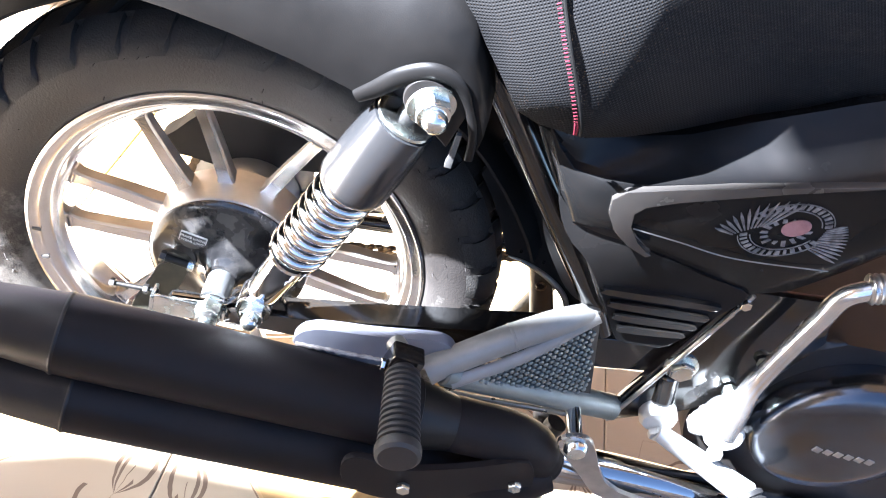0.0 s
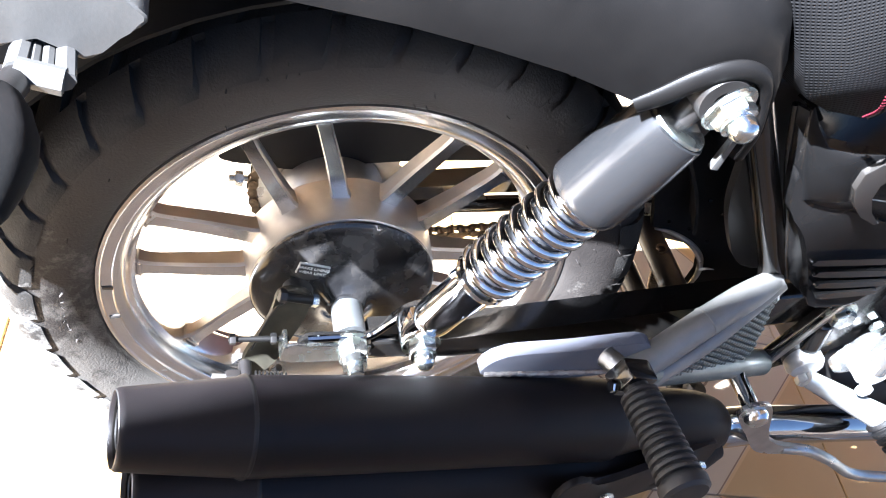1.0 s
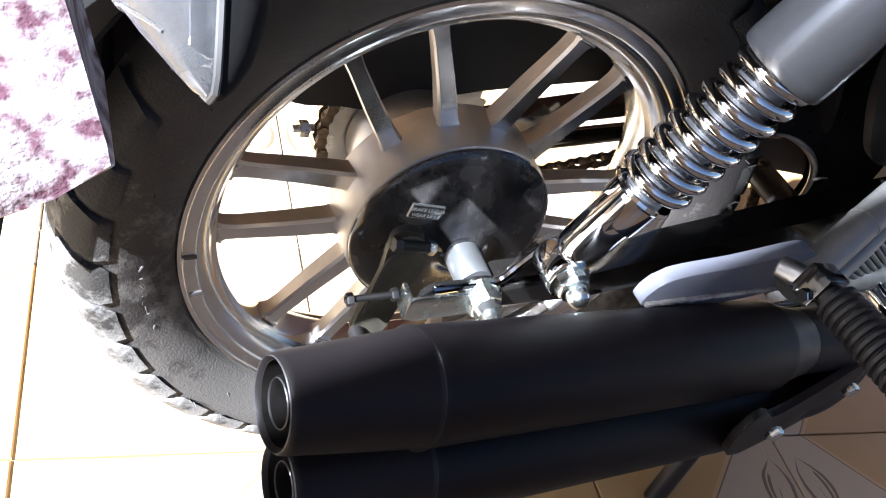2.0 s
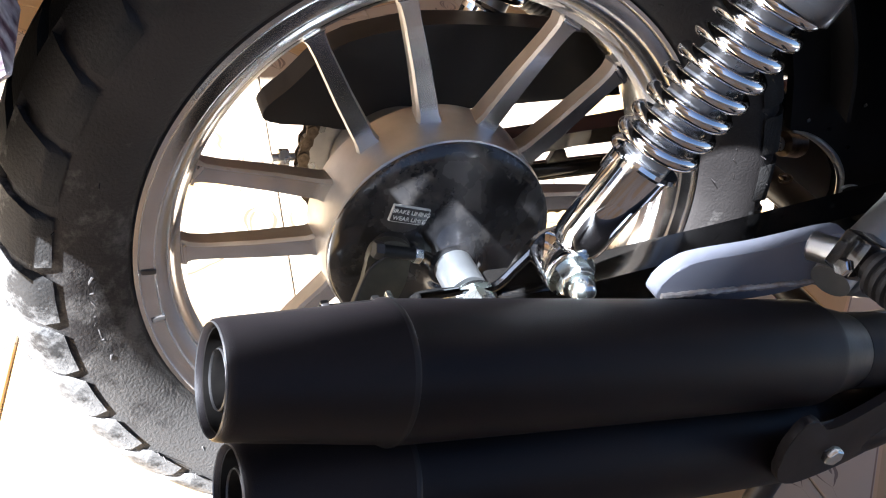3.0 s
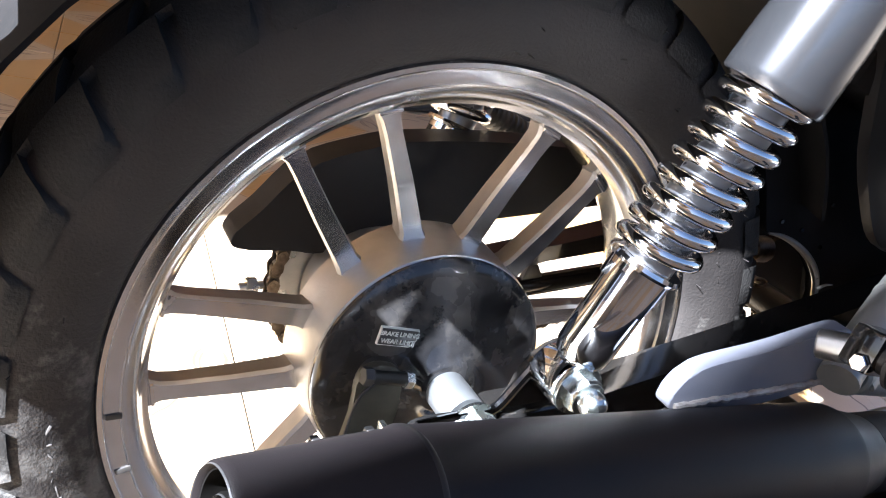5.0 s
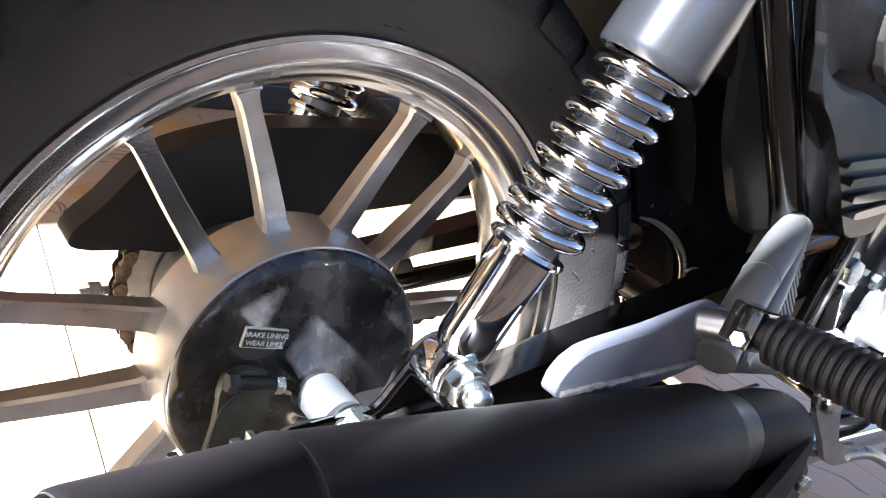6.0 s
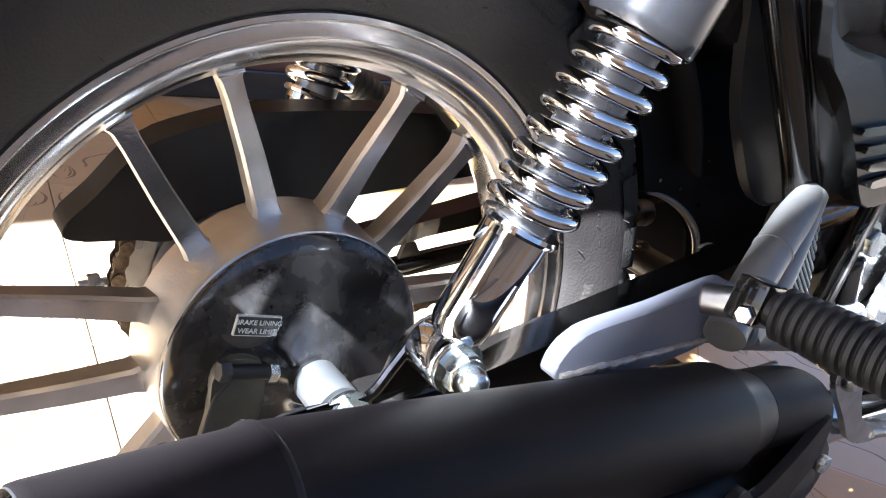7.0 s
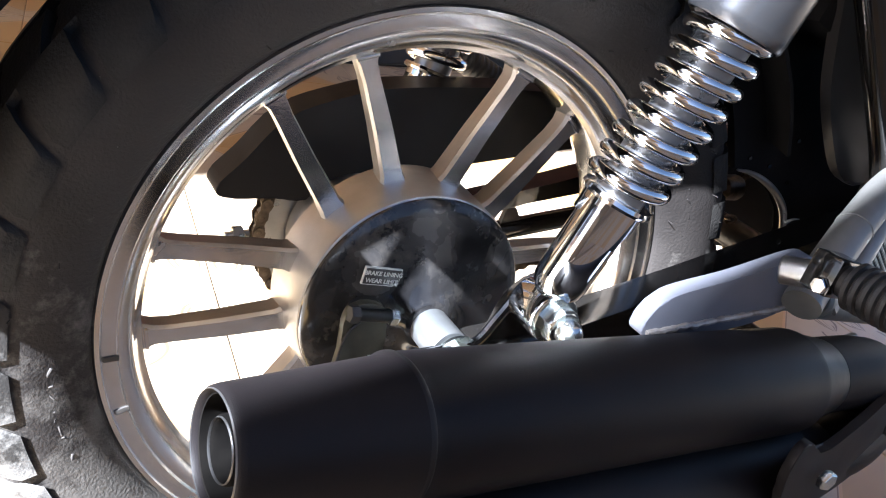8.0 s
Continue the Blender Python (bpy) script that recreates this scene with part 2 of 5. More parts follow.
def tile_material():
    """Glazed tile: tan field, paler ornament field with leaf scrolls between two diagonal bands, fine crazing."""
    m = bpy.data.materials.new("printed glazed tile")
    m.use_nodes = True
    nt = m.node_tree
    b = nt.nodes["Principled BSDF"]
    b.inputs["Roughness"].default_value = 0.28

    def node(kind, **inputs):
        n = nt.nodes.new(kind)
        for key, value in inputs.items():
            n.inputs[key].default_value = value
        return n

    def math2(op, a, c=None):
        n = nt.nodes.new("ShaderNodeMath")
        n.operation = op
        for i, v in enumerate((a, c)):
            if v is None:
                continue
            if isinstance(v, (int, float)):
                n.inputs[i].default_value = v
            else:
                nt.links.new(v, n.inputs[i])
        return n.outputs["Value"]

    co = nt.nodes.new("ShaderNodeTexCoord")
    sep = nt.nodes.new("ShaderNodeSeparateXYZ")
    nt.links.new(co.outputs["UV"], sep.inputs["Vector"])
    half = TILE_SIZE / 2
    # the print is the same from both ends of the tile's diagonal: "on" runs along a joint from such an end, "off" away from the joint
    along = math2("ABSOLUTE", math2("ADD", sep.outputs["X"], sep.outputs["Y"]))
    across = math2("SUBTRACT", sep.outputs["Y"], sep.outputs["X"])
    nz = node("ShaderNodeTexNoise", Scale=24.0, Detail=2.0)
    nt.links.new(co.outputs["Object"], nz.inputs["Vector"])
    wave = math2("MULTIPLY", math2("SUBTRACT", nz.outputs["Fac"], 0.5), 0.010)
    on = math2("SUBTRACT", half, math2("MULTIPLY", math2("ADD", along, across), 0.5))
    off = math2("SUBTRACT", half, math2("MULTIPLY", math2("SUBTRACT", along, across), 0.5))
    corner = math2("LESS_THAN", across, 0.2 * TILE_SIZE)
    band1 = math2("LESS_THAN", math2("ABSOLUTE", math2("SUBTRACT", across, 0.2 * TILE_SIZE)), 0.0034)
    band2 = math2("LESS_THAN", math2("ABSOLUTE", math2("SUBTRACT", across, 0.2 * TILE_SIZE - 0.006)), 0.0016)

    def leaf(u, v, cu, cv, turn, long, wide, folds):
        """Nested leaf lines round a centre, drawn along a turned axis."""
        du, dv = math2("SUBTRACT", u, cu * TILE_SIZE), math2("SUBTRACT", v, cv * TILE_SIZE)
        c, q = math.cos(radians(turn)), math.sin(radians(turn))
        a = math2("ADD", math2("MULTIPLY", du, c), math2("MULTIPLY", dv, q))
        e = math2("SUBTRACT", math2("ADD", math2("MULTIPLY", dv, c), wave), math2("MULTIPLY", du, q))
        taper = math2("SUBTRACT", 1.0, math2("POWER", math2("ABSOLUTE", math2("DIVIDE", a, long * TILE_SIZE)), 2.0))
        size = math2("DIVIDE", math2("ABSOLUTE", e), math2("MULTIPLY", math2("MAXIMUM", taper, 0.02), wide * TILE_SIZE))
        lines = math2("LESS_THAN", math2("FRACT", math2("ADD", math2("MULTIPLY", size, folds), 0.3)), 0.34)
        rim = math2("GREATER_THAN", size, 0.76)
        veins = math2("MULTIPLY", lines, math2("GREATER_THAN", math2("ADD", e, math2("MULTIPLY", a, 0.5)), 0.0))
        return math2("MULTIPLY", math2("MAXIMUM", rim, veins), math2("LESS_THAN", size, 1.0))

    scroll = math2("MAXIMUM", leaf(on, off, 0.26, 0.11, 12, 0.15, 0.080, 1.7), leaf(on, math2("SUBTRACT", TILE_SIZE, off), 0.27, 0.05, 0, 0.11, 0.07, 1.6))
    curl = math2("ADD", math2("MULTIPLY", math2("SINE", math2("MULTIPLY", on, 62.0)), 0.011), math2("MULTIPLY", on, 0.55))
    stem = math2("LESS_THAN", math2("ABSOLUTE", math2("SUBTRACT", math2("ADD", off, wave), curl)), 0.0030)
    stem = math2("MULTIPLY", stem, math2("MULTIPLY", math2("GREATER_THAN", on, 0.40 * TILE_SIZE), math2("LESS_THAN", on, 0.84 * TILE_SIZE)))
    scroll = math2("MAXIMUM", scroll, stem)
    # colour
    tone = node("ShaderNodeTexNoise", Scale=5.0, Detail=6.0)
    nt.links.new(co.outputs["Object"], tone.inputs["Vector"])
    field = nt.nodes.new("ShaderNodeValToRGB")
    field.color_ramp.elements[0].color, field.color_ramp.elements[1].color = (0.43, 0.26, 0.098, 1), (0.53, 0.355, 0.155, 1)
    nt.links.new(tone.outputs["Fac"], field.inputs["Fac"])

    def mix(fac, a, c):
        n = nt.nodes.new("ShaderNodeMix")
        n.data_type = "RGBA"
        nt.links.new(fac, n.inputs["Factor"])
        for key, v in (("A", a), ("B", c)):
            if isinstance(v, tuple):
                n.inputs[key].default_value = v
            else:
                nt.links.new(v, n.inputs[key])
        return n.outputs["Result"]

    col = mix(corner, field.outputs["Color"], (0.49, 0.395, 0.275, 1))
    col = mix(band1, col, (0.56, 0.36, 0.17, 1))
    col = mix(band2, col, (0.22, 0.14, 0.08, 1))
    col = mix(scroll, col, (0.17, 0.115, 0.075, 1))
    # scuffs
    sc = node("ShaderNodeTexNoise", Scale=38.0, Detail=8.0, Roughness=0.75)
    nt.links.new(co.outputs["Object"], sc.inputs["Vector"])
    scr = nt.nodes.new("ShaderNodeValToRGB")
    scr.color_ramp.elements[0].position, scr.color_ramp.elements[1].position = 0.66, 0.74
    nt.links.new(sc.outputs["Fac"], scr.inputs["Fac"])
    col = mix(scr.outputs["Color"], col, (0.13, 0.09, 0.05, 1))
    # cracks in the glaze, dark with dirt, in a few places only
    cr = node("ShaderNodeTexVoronoi", Scale=11.0)
    cr.feature = "DISTANCE_TO_EDGE"
    wob = node("ShaderNodeTexNoise", Scale=16.0, Detail=4.0)
    nt.links.new(co.outputs["Object"], wob.inputs["Vector"])
    push = nt.nodes.new("ShaderNodeVectorMath")
    push.operation = "MULTIPLY_ADD"
    push.inputs[1].default_value = (0.05, 0.05, 0.05)
    nt.links.new(wob.outputs["Color"], push.inputs[0])
    rnd = nt.nodes.new("ShaderNodeObjectInfo")
    away = nt.nodes.new("ShaderNodeVectorMath")
    away.operation = "ADD"
    nt.links.new(co.outputs["Object"], away.inputs[0])
    nt.links.new(math2("MULTIPLY", rnd.outputs["Random"], 7.0), away.inputs[1])
    nt.links.new(away.outputs["Vector"], push.inputs[2])
    nt.links.new(push.outputs["Vector"], cr.inputs["Vector"])
    where = node("ShaderNodeTexNoise", Scale=7.0, Detail=2.0)
    nt.links.new(away.outputs["Vector"], where.inputs["Vector"])
    crack = math2("MULTIPLY", math2("LESS_THAN", cr.outputs["Distance"], 0.005), math2("GREATER_THAN", where.outputs["Fac"], 0.69))
    col = mix(crack, col, (0.07, 0.045, 0.025, 1))
    hv = nt.nodes.new("ShaderNodeHueSaturation")
    nt.links.new(math2("ADD", math2("MULTIPLY", rnd.outputs["Random"], 0.16), 0.92), hv.inputs["Value"])
    nt.links.new(col, hv.inputs["Color"])
    nt.links.new(hv.outputs["Color"], b.inputs["Base Color"])
    bp = nt.nodes.new("ShaderNodeBump")
    bp.inputs["Strength"].default_value, bp.inputs["Distance"].default_value = 0.06, 0.001
    nt.links.new(sc.outputs["Fac"], bp.inputs["Height"])
    nt.links.new(bp.outputs["Normal"], b.inputs["Normal"])
    return m


SEAT_VINYL = seat_material()
LENS = lens_material()
TILE = tile_material()


# ---- mesh helpers ----
def part(name, bm, mat, parent, label="", smooth=True, angle=40):
    """Links a bmesh as one mesh object under a thing or a part. Figures are axle-centred."""
    me = bpy.data.meshes.new(name)
    bmesh.ops.recalc_face_normals(bm, faces=bm.faces)
    if smooth:
        for f in bm.faces:
            f.smooth = len(f.verts) <= 8
        for e in bm.edges:
            if len(e.link_faces) == 2 and e.calc_face_angle(0) > radians(angle):
                e.smooth = False
    bm.to_mesh(me)
    bm.free()
    me.materials.append(mat)
    ob = new(name, me)
    if parent is not None:
        ob.parent = parent
        if parent.type == "EMPTY":
            ob.location = (0, 0, AXLE)
    if label:
        tagged(ob, label)
    return ob


def basis(axis):
    z = Vector(axis).normalized()
    x = z.orthogonal().normalized()
    return x, z.cross(x), z


def lathe(profile, origin=(0, 0, 0), axis=(0, 1, 0), seg=48, closed=False, bm=None):
    """Turns (radius, distance along the axis) round the axis. closed: the profile is a ring."""
    bm = bm or bmesh.new()
    x, y, z = basis(axis)
    o = Vector(origin)
    rings = []
    for r, h in profile:
        if r < 1e-6:
            rings.append([bm.verts.new(o + z * h)])
        else:
            rings.append([bm.verts.new(o + z * h + (x * math.cos(2 * math.pi * k / seg) + y * math.sin(2 * math.pi * k / seg)) * r) for k in range(seg)])
    pairs = list(zip(rings, rings[1:])) + ([(rings[-1], rings[0])] if closed else [])
    for a, b in pairs:
        for k in range(seg):
            k2 = (k + 1) % seg
            if len(a) == 1 and len(b) == 1:
                continue
            if len(a) == 1:
                bm.faces.new((a[0], b[k], b[k2]))
            elif len(b) == 1:
                bm.faces.new((a[k], a[k2], b[0]))
            else:
                bm.faces.new((a[k], a[k2], b[k2], b[k]))
    return bm


def rod(a, b, r, seg=20, ends=0.15, bm=None):
    """A round bar from a to b with softened ends."""
    a, b = Vector(a), Vector(b)
    n = (b - a).length
    e = min(r * ends, n * 0.3)
    return lathe([(0, 0), (r - e, 0), (r, e), (r, n - e), (r - e, n), (0, n)], a, b - a, seg, bm=bm)


def curve_points(points, steps=6):
    """A smooth line through points."""
    p = [Vector(q) for q in points]
    p = [2 * p[0] - p[1]] + p + [2 * p[-1] - p[-2]]
    out = []
    for i in range(1, len(p) - 2):
        for k in range(steps):
            t = k / steps
            out.append(0.5 * (2 * p[i] + (p[i + 1] - p[i - 1]) * t + (2 * p[i - 1] - 5 * p[i] + 4 * p[i + 1] - p[i + 2]) * t ** 2 + (3 * p[i] - p[i - 1] - 3 * p[i + 1] + p[i + 2]) * t ** 3))
    return out + [p[-2]]


def sweep(path, radius, seg=12, flat=1.0, up=None, bm=None, caps=True):
    """A tube along a line of points. radius: a number or one for each point. flat: thickness across 'up'."""
    bm = bm or bmesh.new()
    path = [Vector(q) for q in path]
    n = len(path)
    rad = [radius] * n if isinstance(radius, (int, float)) else list(radius)
    rings = []
    side = None
    for i, q in enumerate(path):
        d = (path[min(i + 1, n - 1)] - path[max(i - 1, 0)]).normalized()
        if up is not None:
            side = Vector(up).cross(d).normalized()
        elif side is None:
            side = d.orthogonal().normalized()
        else:
            side = (side - d * side.dot(d)).normalized()
        other = d.cross(side)
        rings.append([bm.verts.new(q + (side * math.cos(2 * math.pi * k / seg) + other * flat * math.sin(2 * math.pi * k / seg)) * rad[i]) for k in range(seg)])
    for a, b in zip(rings, rings[1:]):
        for k in range(seg):
            bm.faces.new((a[k], a[(k + 1) % seg], b[(k + 1) % seg], b[k]))
    if caps:
        bm.faces.new(rings[0][::-1])
        bm.faces.new(rings[-1])
    return bm


def slab(outline, y0, y1, bevel=0.0015, bm=None, segments=2, skew=None):
    """An outline in the upright plane of the wheel (x, z), thick from y0 to y1. skew: extra y by (x, z)."""
    bm = bm or bmesh.new()
    made = []
    for y in (y0, y1):
        made.append([bm.verts.new((x, y + (skew(x, z) if skew else 0), z)) for x, z in outline])
    n = len(outline)
    faces = [bm.faces.new(made[0]), bm.faces.new(made[1][::-1])]
    for k in range(n):
        faces.append(bm.faces.new((made[0][k], made[0][(k + 1) % n], made[1][(k + 1) % n], made[1][k])))
    if bevel:
        edges = {e for f in faces for e in f.edges}
        bmesh.ops.bevel(bm, geom=list(edges), offset=bevel, segments=segments, profile=0.6, affect="EDGES", clamp_overlap=True)
    return bm


def smooth_outline(points, steps=5):
    """A closed outline rounded through the points."""
    n = len(points)
    p = [Vector((a, b, 0)) for a, b in points]
    out = []
    for i in range(n):
        p0, p1, p2, p3 = p[i - 1], p[i], p[(i + 1) % n], p[(i + 2) % n]
        for k in range(steps):
            t = k / steps
            q = 0.5 * (2 * p1 + (p2 - p0) * t + (2 * p0 - 5 * p1 + 4 * p2 - p3) * t ** 2 + (3 * p1 - p0 - 3 * p2 + p3) * t ** 3)
            out.append((q.x, q.y))
    return out


def block(centre, size, turn=(0, 0, 0), bevel=0.002, bm=None):
    bm = bm or bmesh.new()
    m = pose(*centre, *turn) @ Matrix.Diagonal((*size, 1))
    made = bmesh.ops.create_cube(bm, size=1.0, matrix=m)
    if bevel:
        bmesh.ops.bevel(bm, geom=list({e for v in made["verts"] for e in v.link_edges}), offset=bevel, segments=2, profile=0.6, affect="EDGES", clamp_overlap=True)
    return bm


def hexagon(centre, axis, r, h, bm=None):
    """A hexagon nut or bolt head with chamfered corners."""
    bm = bm or bmesh.new()
    x, y, z = basis(axis)
    o = Vector(centre)
    rings = []
    for rr, hh in ((r, 0), (r, h * 0.8), (r * 0.88, h)):
        rings.append([bm.verts.new(o + z * hh + (x * math.cos(math.pi * k / 3) + y * math.sin(math.pi * k / 3)) * rr) for k in range(6)])
    for a, b in zip(rings, rings[1:]):
        for k in range(6):
            bm.faces.new((a[k], a[(k + 1) % 6], b[(k + 1) % 6], b[k]))
    bm.faces.new(rings[0][::-1])
    bm.faces.new(rings[-1])
    return bm


def grid_surface(rows, thick=None, bm=None):
    """A skin over a grid of points; thick: an offset vector that gives it a second face and closed edges."""
    bm = bm or bmesh.new()
    vs = [[bm.verts.new(q) for q in row] for row in rows]
    nr, nc = len(vs), len(vs[0])
    for i in range(nr - 1):
        for j in range(nc - 1):
            bm.faces.new((vs[i][j], vs[i + 1][j], vs[i + 1][j + 1], vs[i][j + 1]))
    if thick is not None:
        bmesh.ops.recalc_face_normals(bm, faces=bm.faces)
        bmesh.ops.solidify(bm, geom=list(bm.faces), thickness=thick)
    return bm


def on_wheel(r, degrees, y):
    return Vector((r * math.cos(radians(degrees)), y, r * math.sin(radians(degrees))))


# ---- the place ----
def box_structure(name, centre, size, mat, label):
    return tagged(part(name, block(centre, size, bevel=0.01), mat, None, smooth=False), label, "structure", kind="structure")


ground = tagged(part("ground", block((0, 0, -0.33), (400, 400, 0.6), bevel=0), EARTH, None, smooth=False), "dry pale bare ground around the paved yard", "ground", kind="structure")
floor = tagged(part("floor", block((0.6, 0.6, -0.016), (7.0, 7.6, 0.02), bevel=0), GROUT, None, smooth=False), "yard floor of printed glazed tiles with dirty grout", "floor", kind="structure")
# the porch roof, assumed from the far shade edge, and the house wall stand a little askew to the motorcycle; an unseen
# slab shades the near side
PORCH = pose(-2.65, 0.09, 0, 0, 0, 11.3)
SOFFIT = pose(-3.12, -0.004, 0, 0, 0, 15.0)
SHADE_SLAB = pose(-2.951, -1.062, 0, 0, 0, 11.3)
# unseen roof piece that blocks sky light and reflections at the front
sky_block = tagged(part("sky_block", block((2.65, 0.40, 2.78), (4.7, 1.9, 0.10), (0, 0, 11.3), 0.01), CEILING, None, smooth=False), "unseen roof piece added to darken the front of the motorcycle", "structure", kind="structure")
wall = box_structure("wall_north", (3.2, 3.6, 1.36), (9.0, 0.18, 2.72), WHITE_WALL, "ochre painted house wall behind the porch")
wall_east = box_structure("wall_east", (6.42, 1.345, 1.36), (6.0, 0.18, 2.72), MAROON_WALL, "dark maroon painted wall of the room under the porch")
baseboard = box_structure("baseboard", (6.43, 1.246, 0.05), (6.02, 0.016, 0.10), BLACK_GLOSS, "glossy black skirting along the maroon wall")
# unseen wall, pale so the rim and chrome have something bright to reflect
bounce_wall = tagged(part("bounce_wall", block((0.0, -4.0, 0.62), (12.0, 0.2, 1.30), (0, 0, 6.0), 0.01), PALE_WALL, None, smooth=False), "unseen cream wall added to brighten reflections in the rim", "structure", kind="structure")
# unseen wall that keeps sun off the near ground, for less bounced light
shade_wall = tagged(part("shade_wall", block((-5.1, -5.1, 3.75), (0.2, 6.0, 7.5), bevel=0.01), WHITE_WALL, None, smooth=False), "unseen tall wall added to shade the near ground", "structure", kind="structure")
# roof out of view, set so its shadow edge falls across the far floor
roof = box_structure("ceiling", (3.2, 2.0, 2.78), (9.4, 4.0, 0.12), CEILING, "unseen porch roof, placed by the shade edge on the far floor")
# unseen slabs, added only to cast shade on the near side and front
shade_slab = box_structure("shade_slab", (1.09, -0.58, 2.53), (3.02, 0.90, 0.05), SHADE_BROWN, "unseen slab added to shade the near floor and mufflers")
shade_slab_bay = box_structure("shade_slab_bay", (1.95, 0.254, 2.53), (1.3, 0.50, 0.05), SHADE_BROWN, "unseen slab added to shade the front of the seat and side cover")
# strips along the slab's edge shape its shadow; a gap between them lets sun reach the rider's peg
for centre, size in (((1.09, -0.0175, 2.519), (3.02, 0.035, 0.028)), ((0.255, -0.0825, 2.519), (1.35, 0.095, 0.028)), ((1.85, -0.0825, 2.519), (1.50, 0.095, 0.028))):
    part("shade_strip", block(centre, size, bevel=0.002), SHADE_BROWN, shade_slab, smooth=False)
# extra wedge that bends the shadow edge on the floor at the left
bm = bmesh.new()
lows = [bm.verts.new((x, y, 2.505)) for x, y in ((0.17, 0.003), (-0.13, 0.055), (-0.20, 0.045), (-0.42, 0.003))]
made = bmesh.ops.extrude_face_region(bm, geom=[bm.faces.new(lows)])
bmesh.ops.translate(bm, verts=[v for v in made["geom"] if isinstance(v, bmesh.types.BMVert)], vec=(0, 0, 0.028))
part("shade_corner", bm, SHADE_BROWN, shade_slab, smooth=False)
for ob, m in ((wall, PORCH), (wall_east, PORCH), (baseboard, PORCH), (roof, SOFFIT), (shade_slab, SHADE_SLAB), (shade_slab_bay, SHADE_SLAB)):
    ob.matrix_world = m

# ---- the motorcycle ----
bike = tagged(new("motorcycle"), "black and chrome custom motorcycle with stacked twin mufflers on its stand", "motorcycle")


def rear_wheel():
    rim = [(0.217, -0.0395), (0.2158, -0.0418), (0.2130, -0.0421), (0.2119, -0.0407), (0.2110, -0.0403), (0.2032, -0.0400), (0.2024, -0.0390), (0.2018, -0.0384), (0.2006, -0.0382), (0.1945, -0.0345), (0.1916, -0.0312), (0.1902, -0.0262),
           (0.1875, -0.0225), (0.1848, -0.0195), (0.1835, -0.013), (0.1835, 0.011), (0.1845, 0.017), (0.1865, 0.020), (0.1915, 0.022), (0.1935, 0.0245),
           (0.1945, 0.0315), (0.1965, 0.0355), (0.1985, 0.0385), (0.212, 0.0398), (0.2155, 0.0395), (0.217, 0.0375), (0.209, 0.033), (0.203, 0.026), (0.198, 0.012), (0.198, -0.014), (0.203, -0.028), (0.209, -0.035)]
    wheel = part("rear_wheel", lathe(rim, seg=144, closed=True), TURNED, bike, "machined aluminium rim of the cast rear wheel", angle=28)
    # twelve spokes in six near-parallel pairs, each a flat-faced bar that flares at both ends
    for pair in range(6):
        mid = 60 * pair
        for sign in (-1, 1):
            bm = bmesh.new()
            stations = [(0.074, 16.8, 0.0165, 0.013), (0.0845, 15.8, 0.0120, 0.0125), (0.0885, 15.35, 0.0098, 0.0122), (0.094, 14.9, 0.0082, 0.012), (0.13, 12.6, 0.0072, 0.011), (0.165, 10.9, 0.0064, 0.010), (0.176, 10.45, 0.0070, 0.0102), (0.182, 10.3, 0.0095, 0.0108), (0.1865, 10.2, 0.0165, 0.0118)]
            rings = []
            for r, off, half, deep in stations:
                a = radians(mid + sign * off)
                c = Vector((math.cos(a), 0, math.sin(a))) * r
                t = Vector((-math.sin(a), 0, math.cos(a)))
                front, back = -0.0115, -0.0115 + 2 * deep * 0.85
                rings.append([bm.verts.new(c + t * u * half + Vector((0, v, 0))) for u, v in ((-1, front + 0.0035), (-0.82, front), (0.82, front), (1, front + 0.0035), (0.8, back), (-0.8, back))])
            for a, b in zip(rings, rings[1:]):
                for k in range(6):
                    bm.faces.new((a[k], a[(k + 1) % 6], b[(k + 1) % 6], b[k]))
            bm.faces.new(rings[0][::-1])
            bm.faces.new(rings[-1])
            spoke = part("spoke", bm, CAST, wheel, angle=24)
            spoke.data.materials.append(TURNED)
            for f in spoke.data.polygons:
                if abs(f.normal.y) > 0.97:
                    f.material_index = 1
            # step where the machined face meets the hub
            a = mid + sign * 16.2
            p = on_wheel(0.0855, a, -0.0128)
            part("spoke_boss", block(p, (0.004, 0.003, 0.017), (0, -a, 0), 0.0008), TURNED, wheel, "bright machined step")
            a = mid + sign * 10.3
            part("spoke_boss", block(on_wheel(0.1812, a, -0.0124), (0.0026, 0.0026, 0.0160), (0, -a, 0), 0.0008), TURNED, wheel, "bright machined step")
    hub = [(0.0905, 0.012), (0.0895, -0.008), (0.0885, -0.0125), (0.0880, -0.0305), (0.0865, -0.0355), (0.0835, -0.037), (0.0825, -0.034), (0.0825, -0.02), (0.03, -0.02), (0.03, 0.04), (0.058, 0.045), (0.064, 0.03), (0.075, 0.022)]
    part("hub", lathe(hub, seg=96, closed=True), CAST, wheel, "cast aluminium brake hub", angle=30)
    # tyre carcass with a tread of blocks
    carcass = [(0.2105, -0.0360), (0.2172, -0.0385), (0.2186, -0.0412), (0.2215, -0.0440), (0.232, -0.0495), (0.246, -0.0535), (0.258, -0.0550), (0.268, -0.0540), (0.277, -0.0505), (0.285, -0.0435), (0.2895, -0.033), (0.2925, -0.018), (0.2935, 0.0)]
    carcass = carcass + [(r, -y) for r, y in carcass[-2::-1]]
    bm = lathe(carcass, (0, -0.001, 0), seg=144)
    outer = [(0.2715, -0.0568), (0.2758, -0.0552), (0.2810, -0.0518), (0.2885, -0.0440), (0.2945, -0.0330), (0.2985, -0.0175), (0.3000, -0.004)]

